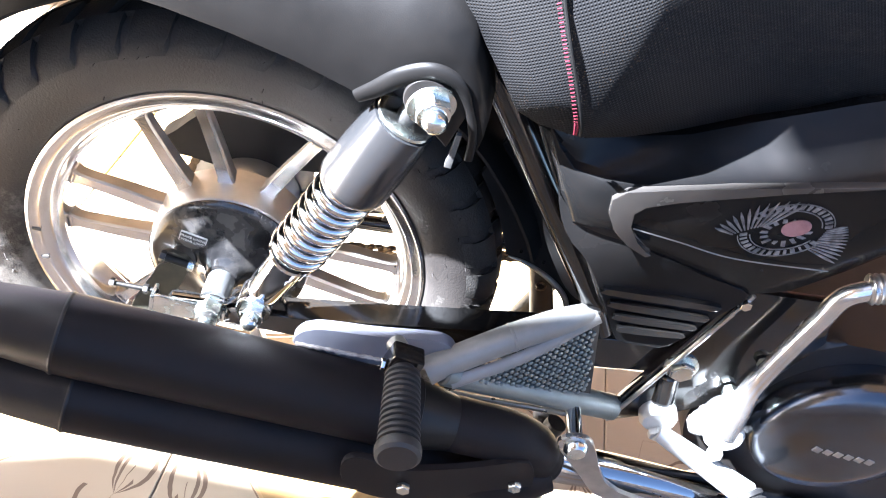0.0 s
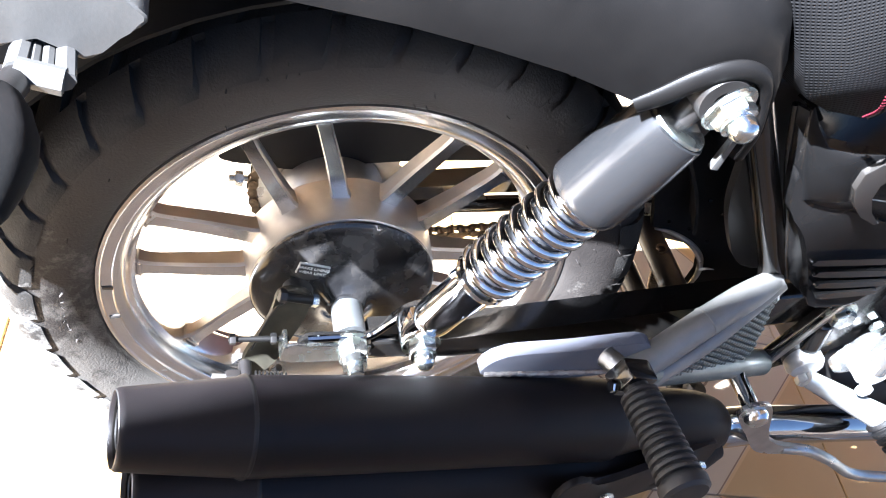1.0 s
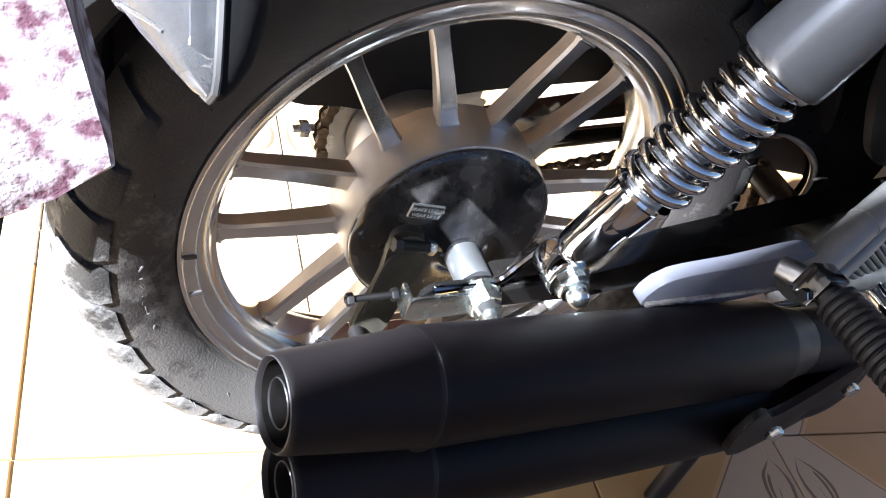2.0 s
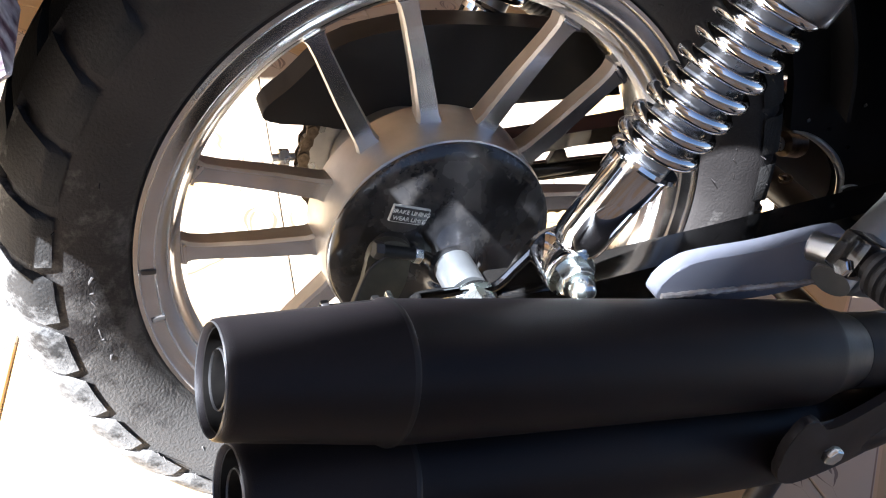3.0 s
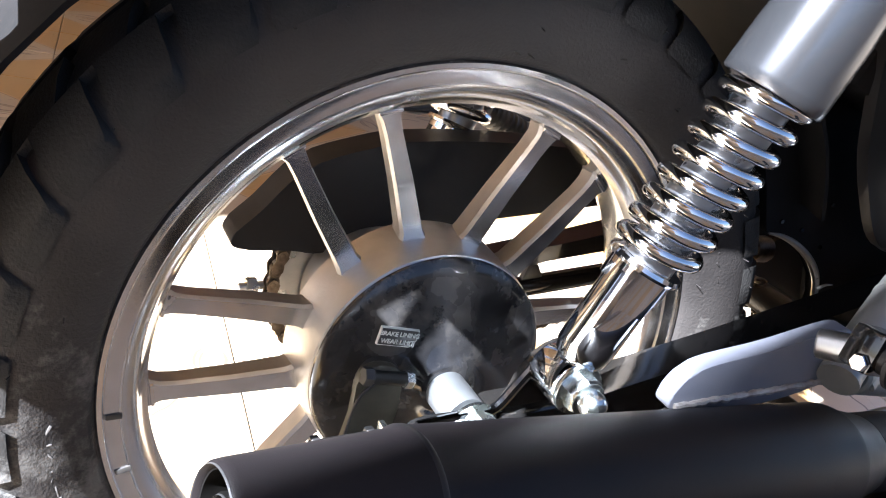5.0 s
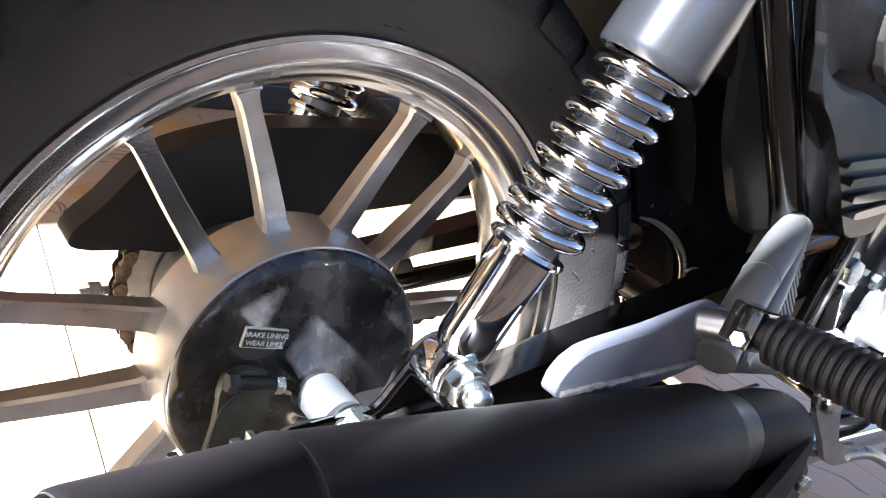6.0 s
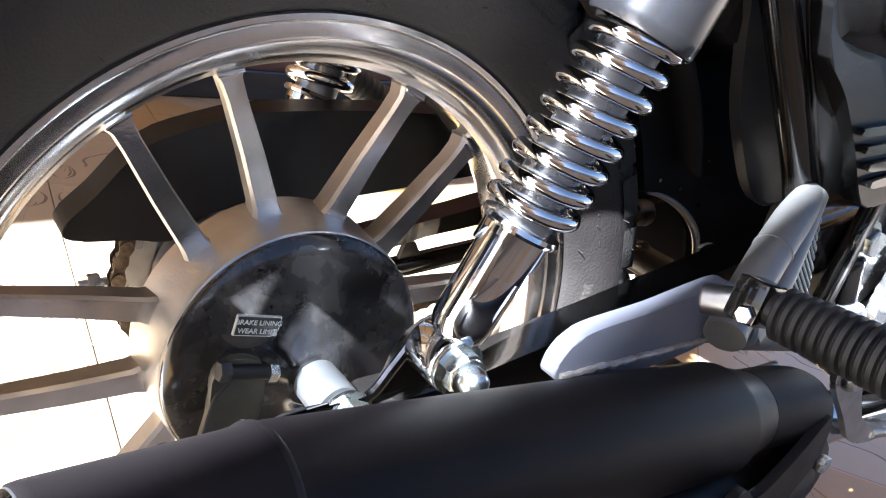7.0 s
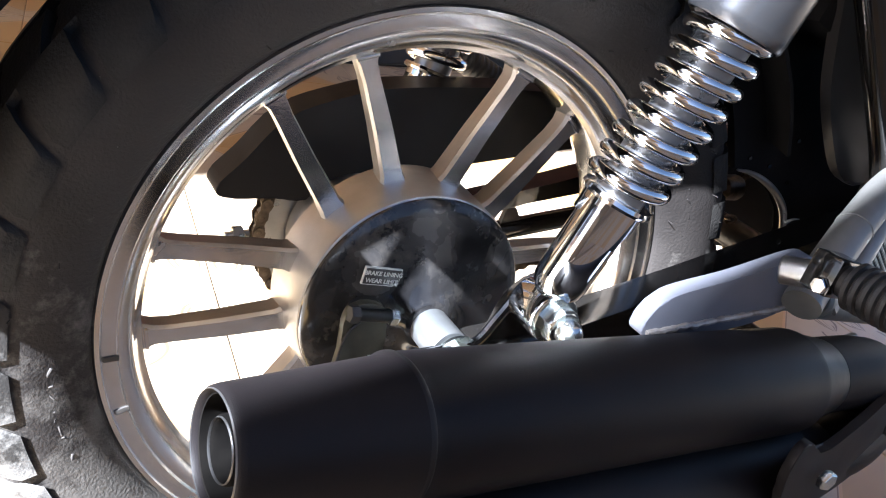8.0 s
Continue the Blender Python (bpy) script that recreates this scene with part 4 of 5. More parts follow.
def passenger_peg():
    t0, t1 = Vector((0.350, -0.126, 0.153)), Vector((0.229, -0.176, 0.085))
    br = part("peg_bracket", sweep(curve_points([t0 + Vector((0.01, 0.004, 0.002)), t0, (t0 + t1) / 2 + Vector((-0.002, 0, 0.003)), t1, t1 + Vector((-0.012, -0.006, -0.008))], 6), [0.0138 * min(1.0, 0.36 + 0.075 * k) for k in range(25)], 24), SILVER_PAINT, bike, "silver painted passenger peg bracket")
    mid = (t0 + t1) / 2 + Vector((-0.002, 0, 0.003))
    part("bracket_ring", lathe([(0.0130, -0.002), (0.0144, -0.001), (0.0144, 0.001), (0.0130, 0.002)], mid, t0 - t1, 28, closed=True), SILVER_PAINT, br)
    # flange strip along the tube and the ribbed shield below
    strip = [(t0 + Vector((0.012, -0.004, 0.006))), (t0 + t1) / 2 + Vector((0.013, -0.011, -0.008)), t1 + Vector((0.013, -0.012, -0.008))]
    part("bracket_flange", sweep(curve_points(strip, 6), 0.0066, 12, flat=0.40, up=(0, -1, 0.6)), SILVER_PAINT, br, "pale edge strip")
    a, b, c = strip[0] + Vector((0.004, 0.002, -0.006)), strip[2] + Vector((0.006, 0.002, -0.006)), Vector((0.404, -0.132, 0.046))
    shield = part("bracket_shield", grid_surface([[a.lerp(c, u), b.lerp(c, u * 0.999)] for u in (0, 0.999)], 0.003), BLACK_SATIN, bike, "dark shield plate with a fine studded mesh", smooth=False)
    nrm = (b - a).cross(c - a).normalized()
    if nrm.y > 0:
        nrm = -nrm
    stud = None
    e1 = (b - a).normalized()
    e2 = nrm.cross(e1).normalized()
    if e2.dot(c - a) < 0:
        e2 = -e2
    step = 0.0068
    for i in range(-30, 40):
        for j in range(0, 36):
            d = e1 * (i + (0.5 if j % 2 else 0)) * step + e2 * (j + 1.0) * step * 0.87
            # place along the two edges from the tip
            v0, v1 = b - a, c - a
            d00, d01, d11, d20, d21 = v0.dot(v0), v0.dot(v1), v1.dot(v1), d.dot(v0), d.dot(v1)
            den = d00 * d11 - d01 * d01
            w0, w1 = (d11 * d20 - d01 * d21) / den, (d00 * d21 - d01 * d20) / den
            if w0 < 0.04 or w1 < 0.05 or w0 + w1 > 0.93:
                continue
            q = a + d + nrm * 0.0016
            if stud is None:
                ob = part("shield_stud", lathe([(0.0026, -0.002), (0.0026, 0.0018), (0.0018, 0.0024), (0, 0.0024)], (0, 0, 0), nrm, 8), SHIELD_GREY, shield)
                stud = ob.data
            else:
                ob = new("shield_stud", stud)
                ob.parent = shield
            ob.location = q
    part("frame_tube", rod((0.232, -0.178, 0.080), (0.442, -0.120, 0.026), 0.0145, 24), SHIELD_GREY, bike, "grey lower frame tube")
    # hinge and folding peg
    hinge = part("peg_hinge", rod((0.178, -0.182, 0.106), (0.190, -0.206, 0.113), 0.0095, 22), STEEL, br, "bright hinge barrel")
    o = Vector((0.186, -0.215, 0.118))
    d = (Vector((0.190, -0.307, 0.123)) - o).normalized()
    peg = part("passenger_peg", rod(o, o + d * 0.098, 0.0105, 24), BLACK_SATIN, bike, "black folding passenger footpeg")
    part("peg_yoke", block(o + Vector((0, 0.004, 0.0)), (0.030, 0.020, 0.026), (0, 10, 6), 0.003), BLACK_GLOSS, peg, "black steel yoke")
    part("yoke_bolt", hexagon(o + Vector((-0.016, -0.002, -0.004)), (-1, -0.1, 0), 0.0055, 0.004), CHROME, peg, "bright pivot bolt")
    prof = [(0.0105, 0.012)]
    for k in range(12):
        h, r = 0.012 + 0.0063 * k, 0.0158 + 0.00018 * k
        prof += [(r - 0.0022, h), (r, h + 0.0014), (r, h + 0.0042), (r - 0.0024, h + 0.0050)]
    prof += [(0.0190, 0.0895), (0.0196, 0.092), (0.0190, 0.098), (0.016, 0.1005), (0.0, 0.1010), (0, 0.012)]
    part("peg_rubber", lathe(prof, o, d, 40), RIBBED, peg, "ribbed black rubber sleeve", angle=35)


def fender():
    xs = [-0.330, -0.300, -0.262, -0.225, -0.18, -0.135, -0.07, -0.02, 0.03, 0.08, 0.095, 0.12, 0.145, 0.163, 0.180]
    low = [0.225, 0.262, 0.292, 0.312, 0.328, 0.337, 0.344, 0.345, 0.343, 0.336, 0.352, 0.373, 0.372, 0.350, 0.318]
    wide = [0.088, 0.094, 0.100, 0.108, 0.118, 0.128, 0.140, 0.147, 0.153, 0.158, 0.160, 0.161, 0.162, 0.163, 0.160]
    crown = [0.260, 0.300, 0.335, 0.362, 0.388, 0.408, 0.430, 0.440, 0.447, 0.452, 0.455, 0.452, 0.435, 0.405, 0.365]
    rows = []
    for x, z, w, c in zip(xs, low, wide, crown):
        half = [(w, z), (w + 0.003, z + 0.35 * (c - z)), (w - 0.006, z + 0.66 * (c - z)), (w - 0.028, z + 0.88 * (c - z)), (w * 0.45, c), (0, c + 0.008)]
        rows.append([(x, -a, b) for a, b in half] + [(x, a, b) for a, b in half[-2::-1]])
    fen = part("rear_fender", grid_surface(rows, 0.004), FENDER, bike, "black dusty rear fender", angle=60)
    for s in (-1, 1):
        lip = curve_points([(0.080, s * 0.159, 0.334), (0.092, s * 0.162, 0.347), (0.106, s * 0.165, 0.364), (0.122, s * 0.167, 0.376), (0.136, s * 0.168, 0.379), (0.150, s * 0.168, 0.373), (0.163, s * 0.167, 0.354), (0.172, s * 0.166, 0.334), (0.176, s * 0.164, 0.312)], 6)
        part("arch_lip", sweep(lip, [0.0035 + 0.0045 * math.sin(math.pi * min(1, 0.15 + k / 40)) for k in range(49)], 12, flat=0.6, up=(0, 1, 0)), FENDER, fen, "rounded lip over the shock mount")
    # inner liner above the tyre
    rows = []
    for a in range(26, 177, 6):
        r, w = 0.338 + max(0, 40 - a) * 0.0003, 0.075 - max(0, 40 - a) * 0.0006
        rows.append([on_wheel(r - 0.008, a, -w), on_wheel(r, a, -0.04), on_wheel(r + 0.002, a, 0.0), on_wheel(r, a, 0.04), on_wheel(r - 0.008, a, w)])
    part("inner_mudguard", grid_surface(rows, 0.003), MATT_BLACK, bike, "black inner mudguard above the tyre")
    lip = [(0.282, 0.121), (0.300, 0.119), (0.322, 0.112), (0.345, 0.100), (0.362, 0.085), (0.372, 0.066), (0.374, 0.048), (0.370, 0.030)]
    guard = part("front_mudguard", slab([on_wheel(0.304, a, 0).xz for a in (44, 38, 32, 26, 23.5)] + lip + [(0.40, 0.0), (0.46, 0.0), (0.46, 0.33), (0.24, 0.33)], -0.036, -0.028, 0.002), MATT_BLACK, bike, "black mudguard plate ahead of the wheel with a rounded opening")
    part("guard_edge", sweep(curve_points([(x, -0.037, z) for x, z in lip], 6), [0.0010 + 0.0026 * math.sin(math.pi * k / 42) for k in range(43)], 8), STEEL, guard, "worn bright edge of the opening")
    part("torn_burr", sweep(curve_points([(0.368, -0.040, 0.074), (0.372, -0.043, 0.079), (0.380, -0.044, 0.080)], 4), [0.0018, 0.0017, 0.0015, 0.0013, 0.0012, 0.0010, 0.0008, 0.0006, 0.0004], 6), STEEL, guard, "torn bright burr")
    for x, z in ((0.292, 0.132), (0.320, 0.126), (0.352, 0.112), (0.318, 0.166), (0.344, 0.151)):
        part("rivet", hexagon((x, -0.036, z), (0, -1, 0), 0.0022, 0.0015), BLACK_GLOSS, guard)
    coil = Vector((0.345, 0.0, 0.061)), Vector((0.375, 0.0, -0.008))
    cx, cy, cz = basis(coil[1] - coil[0])
    far_coil = [coil[0].lerp(coil[1], k / 180) + (cx * math.cos(k * 0.628) + cy * math.sin(k * 0.628)) * 0.0052 for k in range(181)]
    part("return_spring", sweep(far_coil, 0.0014, 6), CHAIN, bike, "dull coil spring of the side stand")
    # added block, placed so the mudguard opening looks dark from low down
    part("opening_filler", block((0.475, 0.106, 0.038), (0.22, 0.03, 0.118), (0, 6, 0), 0.012), BLACK_SATIN, bike, "black filler block that darkens the opening ahead of the wheel")
    part("inner_panel", slab(smooth_outline([(0.236, 0.335), (0.252, 0.290), (0.268, 0.245), (0.286, 0.205), (0.312, 0.170), (0.342, 0.140), (0.375, 0.132), (0.405, 0.165), (0.380, 0.25), (0.330, 0.33)], 4), -0.088, -0.078, 0.004), PLASTIC, bike, "dull black inner panel behind the frame rail")
    # upper shock mount bracket
    for s in (-1, 1):
        part("shock_mount", slab([(0.105, 0.335), (0.105, 0.385), (0.155, 0.395), (0.17, 0.36), (0.16, 0.30), (0.14, 0.315)], s * 0.135 - 0.006, s * 0.135 + 0.006, 0.002), BLACK_SATIN, bike, "black shock mount")
    part("mount_clip", slab([(0.160, 0.300), (0.160, 0.332), (0.164, 0.332), (0.166, 0.300)], -0.1655, -0.160, 0.0006), PALE_PLASTIC, bike, "pale clip edge")
    # rear tube of the frame between fender and side cover
    part("frame_rail", sweep(curve_points([(0.150, -0.112, 0.394), (0.197, -0.112, 0.341), (0.245, -0.112, 0.287), (0.300, -0.112, 0.225), (0.350, -0.112, 0.168), (0.382, -0.110, 0.125)], 6), 0.0125, 20), BLACK_GLOSS, bike, "glossy black frame rail")
    part("air_box", block((0.315, 0.0, 0.335), (0.10, 0.17, 0.20), (0, 12, 0), 0.02), MATT_BLACK, bike, "black air box ahead of the wheel")


def seat():
    # loft from the tail forward
    rows = []
    for x, half, z0, z1 in ((0.085, 0.060, 0.500, 0.520), (0.100, 0.120, 0.465, 0.545), (0.125, 0.152, 0.432, 0.566), (0.150, 0.162, 0.410, 0.575), (0.175, 0.168, 0.386, 0.578), (0.196, 0.171, 0.364, 0.578), (0.215, 0.173, 0.360, 0.577), (0.245, 0.175, 0.361, 0.575), (0.256, 0.171, 0.361, 0.574), (0.285, 0.155, 0.362, 0.570), (0.33, 0.131, 0.370, 0.562), (0.39, 0.103, 0.390, 0.548), (0.47, 0.086, 0.424, 0.545), (0.60, 0.080, 0.455, 0.54), (0.80, 0.076, 0.47, 0.53)):
        h = z1 - z0
        prof = [(half * 0.72, z0 - 0.006), (half * 0.93, z0), (half, z0 + h * 0.16), (half * 1.02, z0 + h * 0.42), (half * 0.97, z0 + h * 0.70), (half * 0.80, z0 + h * 0.92), (half * 0.45, z1), (0, z1 + 0.004)]
        rows.append([(x, -a, b) for a, b in prof] + [(x, a, b) for a, b in prof[-2::-1]])
    st = part("seat", grid_surface(rows, 0.006), SEAT_VINYL, bike, "black woven-look vinyl seat with red stitching", angle=70)
    part("seat_base", block((0.50, 0, 0.378), (0.50, 0.15, 0.02), (0, -9, 0), 0.006), MATT_BLACK, bike, "black seat base")
    # stitched seam down the side
    seam = curve_points([(0.2430, -0.1650, 0.3640), (0.2360, -0.1755, 0.3800), (0.2200, -0.1785, 0.4080), (0.2030, -0.1790, 0.4350), (0.1870, -0.1755, 0.4620), (0.1700, -0.1700, 0.4950), (0.157, -0.158, 0.522)], 10)
    part("piping", sweep([p + Vector((0.004, -0.0004, 0)) for p in seam], 0.0014, 8), MATT_BLACK, st, "raised black welt")
    for k in range(0, len(seam) - 1):
        a, b = seam[k], seam[k + 1]
        for f in (0.15,):
            p, q = a.lerp(b, f), a.lerp(b, f + 0.55)
            part("stitch", sweep([p + Vector((-0.0022, -0.0012, 0)), q + Vector((0.0012, -0.0012, 0))], 0.0006, 6), STITCH, st)


def side_cover():
    xs = [0.232, 0.245, 0.262, 0.285, 0.315, 0.35, 0.39, 0.43, 0.47, 0.50, 0.53, 0.56, 0.60]
    low = [0.344, 0.322, 0.294, 0.262, 0.2585, 0.2575, 0.254, 0.248, 0.244, 0.262, 0.300, 0.345, 0.39]
    mid = [0.347, 0.334, 0.322, 0.322, 0.329, 0.343, 0.359, 0.375, 0.391, 0.403, 0.415, 0.427, 0.44]
    top = [0.350, 0.345, 0.344, 0.349, 0.353, 0.362, 0.385, 0.409, 0.434, 0.450, 0.462, 0.470, 0.48]
    inner = [0.139, 0.137, 0.133, 0.124, 0.114, 0.106, 0.101, 0.099, 0.098, 0.096, 0.094, 0.092, 0.09]
    rows = []
    for x, z0, z1, z2, y2 in zip(xs, low, mid, top, inner):
        full = min(1.0, (x - 0.232) / 0.05)
        row = [(x, -0.128, z0 - 0.002)] + [(x, -0.138 - full * 0.014 * math.sin(math.pi * min(v / 0.5, 1) / 2), z0 + (z1 - z0) * v) for v in (0, 0.08, 0.2, 0.4, 0.6, 0.8, 0.94)]
        row += [(x, -0.138 - full * 0.0125, z1), (x, -0.138 - full * 0.008 + (z1 - z2) * -0.2, z1 + (z2 - z1) * 0.16), (x, -(0.55 * y2 + 0.45 * 0.142), z1 + (z2 - z1) * 0.55), (x, -y2, z2), (x, -y2 + 0.02, z2 - 0.004)]
        rows.append(row)
    cov = part("side_cover", grid_surface(rows, 0.004), COVER_BLACK, bike, "glossy black side cover with a winged print", angle=35)
    # raised lip that tapers away along the top of the recess
    outer = [(0.500, 0.4035), (0.424, 0.373), (0.384, 0.357), (0.344, 0.340), (0.307, 0.324), (0.299, 0.312), (0.303, 0.297), (0.315, 0.282), (0.332, 0.2715), (0.352, 0.2655)]
    inner_line = [(0.356, 0.2690), (0.350, 0.2710), (0.338, 0.277), (0.325, 0.291), (0.321, 0.305), (0.327, 0.315), (0.349, 0.328), (0.388, 0.348), (0.427, 0.368), (0.500, 0.4015)]
    # the lip is black plastic; its reflection is painted in as grey
    part("cover_lip", slab(outer + inner_line, -0.1575, -0.148, 0.0022), LIP_SHEEN_GREY, cov, "black moulded lip round the recess, its sheen painted grey")
    part("cover_crease", sweep(curve_points([(0.330, -0.1535, 0.288), (0.372, -0.1535, 0.2885), (0.425, -0.1535, 0.289), (0.505, -0.152, 0.304)], 6), 0.0006, 6), SILVER_PAINT, cov, "fine pale pinstripe")
    # winged round print: plain shapes in its colours
    c = Vector((0.446, 0, 0.331))

    def flat(outline, d):
        bm = bmesh.new()
        face = bm.faces.new([bm.verts.new((x, -0.1530 - d, z)) for x, z in outline])
        out = bmesh.ops.extrude_face_region(bm, geom=[face])
        bmesh.ops.translate(bm, verts=[v for v in out["geom"] if isinstance(v, bmesh.types.BMVert)], vec=(0, 0.0010, 0))
        return bm
    turned = lambda u, w: (c.x + u + 0.30 * w * 0.2, c.z + w + 0.22 * u)
    part("print_centre", flat([turned(0.006 + 0.011 * math.cos(q), 0.004 + 0.0095 * math.sin(q)) for q in [math.pi * 2 * k / 20 for k in range(20)]], 0.0006), EMBLEM_RED, cov, "faded red spot", smooth=False)
    random.seed(8)
    for k in range(14):
        q = math.pi * 2 * k / 14 + 0.2
        r0, r1 = 0.0125 + 0.002 * random.random(), 0.0165 + 0.004 * random.random()
        part("print_fleck", flat([turned(r * math.cos(q + w), -0.002 + 0.8 * r * math.sin(q + w)) for r, w in ((r0, -0.13), (r1, -0.10), (r1 + 0.001, 0.05), (r0, 0.13))], 0.0004), EMBLEM, cov, smooth=False)
    # bars in place of the ring of letters
    for k in range(34):
        if k in (0, 1, 16, 17, 18, 33):
            continue
        q = math.pi * 2 * k / 34
        wide = 0.030 + 0.035 * ((k * 7) % 5) / 4
        part("print_bar", flat([turned((0.031 + u) * math.cos(q + w), (0.0265 + u) * math.sin(q + w)) for u, w in ((-0.0026, -wide), (0.0026, -wide), (0.0026, wide), (-0.0026, wide))], 0.0004), EMBLEM, cov, smooth=False)
    # thin ring lines inside and outside the bars
    for size in (0.0265, 0.0355):
        for q0, q1 in ((0.35, 2.75), (3.55, 5.95)):
            arc = [q0 + (q1 - q0) * k / 24 for k in range(25)]
            rim_line = [turned(size * math.cos(q), 0.855 * size * math.sin(q)) for q in arc] + [turned((size - 0.0007) * math.cos(q), 0.855 * (size - 0.0007) * math.sin(q)) for q in arc[::-1]]
            part("print_line", flat(rim_line, 0.0004), EMBLEM, cov, smooth=False)
    # wing feathers: a raised wing behind, a swept one ahead
    for k in range(12):
        for wing in (0, 1):
            q0 = radians(165 - 9.5 * k) if wing == 0 else radians(-22 + 4.5 * k)
            d = Vector((math.cos(q0), math.sin(q0), 0))
            base = Vector((-0.033 + 0.0012 * k, -0.012 + 0.001 * k, 0)) if wing == 0 else Vector((0.026, -0.016 + 0.0018 * k, 0))
            p, q = base + d * 0.004, base + d * ((0.022 + 0.0014 * k) if wing == 0 else 0.036 - 0.0016 * k)
            d = (q - p).normalized()
            t = Vector((-d.y, d.x, 0)) * 0.0012
            pts = [p - t * 0.4, p.lerp(q, 0.7) - t, q, p.lerp(q, 0.7) + t, p + t * 0.4]
            part("print_feather", flat([turned(v.x, v.y) for v in pts], 0.0005 + 0.00015 * (k % 3)), EMBLEM, cov, smooth=False)
    # louvred panel below the cover
    lou = part("louvre_panel", slab(smooth_outline([(0.262, 0.292), (0.284, 0.254), (0.316, 0.231), (0.351, 0.192), (0.377, 0.158), (0.407, 0.160), (0.428, 0.167), (0.447, 0.207), (0.468, 0.246), (0.42, 0.252), (0.35, 0.262), (0.29, 0.268)], 3), -0.141, -0.126, 0.003, skew=lambda x, z: -0.12 * max(0, 0.255 - z)), COVER_BLACK, bike, "glossy black louvred panel")
    for (x0, z0), (x1, z1) in (((0.341, 0.213), (0.446, 0.227)), ((0.352, 0.201), (0.443, 0.212)), ((0.362, 0.189), (0.438, 0.199)), ((0.371, 0.177), (0.433, 0.187))):
        part("louvre", slab(smooth_outline([(x0, z0), (x0 + 0.004, z0 - 0.0042), (x1 - 0.01, z1 - 0.0042), (x1, z1), (x1 - 0.008, z1 + 0.0022), (x0 + 0.006, z0 + 0.0026)], 3), -0.1475, -0.1395, 0.0022, skew=lambda x, z: -0.12 * max(0, 0.255 - z)), BLACK_GLOSS, lou, "raised louvre")
    flank = [((0.226, -0.127, 0.340), (0.240, -0.136, 0.343)), ((0.246, -0.125, 0.312), (0.257, -0.139, 0.316)), ((0.268, -0.122, 0.283), (0.280, -0.140, 0.286)), ((0.296, -0.120, 0.250), (0.308, -0.140, 0.250)),
             ((0.320, -0.120, 0.222), (0.332, -0.143, 0.224)), ((0.344, -0.121, 0.190), (0.358, -0.146, 0.192)), ((0.368, -0.122, 0.160), (0.382, -0.148, 0.160))]
    part("panel_flank", grid_surface([[a, tuple((Vector(a) + Vector(b)) / 2 + Vector((0, -0.004, 0))), b] for a, b in flank], 0.003), COVER_BLACK, lou, "glossy flank folded back to the frame")
    part("panel_edge", sweep(curve_points([a for a, b in flank], 6), 0.0024, 10), BLACK_GLOSS, lou, "rounded glossy border")
    # diagonal frame plate with a bright folded edge
    fr = part("frame_plate", slab([(0.486, 0.236), (0.476, 0.232), (0.436, 0.02), (0.446, 0.006), (0.51, 0.05), (0.56, 0.10), (0.585, 0.20), (0.56, 0.25)], -0.122, -0.112, 0.002), BLACK_GLOSS, bike, "glossy black frame plate")
    part("plate_fold", sweep([(0.484, -0.1245, 0.234), (0.474, -0.1245, 0.180), (0.452, -0.126, 0.070), (0.440, -0.127, 0.012)], 0.0026, 8), STEEL, fr, "bright folded edge")
    for p in ((0.545, -0.124, 0.156), (0.535, -0.1235, 0.105)):
        part("frame_bolt", hexagon(p, (0, -1, 0), 0.0085, 0.007), ZINC, fr, "zinc bolt")
    part("cover_screw", hexagon((0.482, -0.125, 0.222), (0, -1, 0), 0.006, 0.005), ZINC, fr)


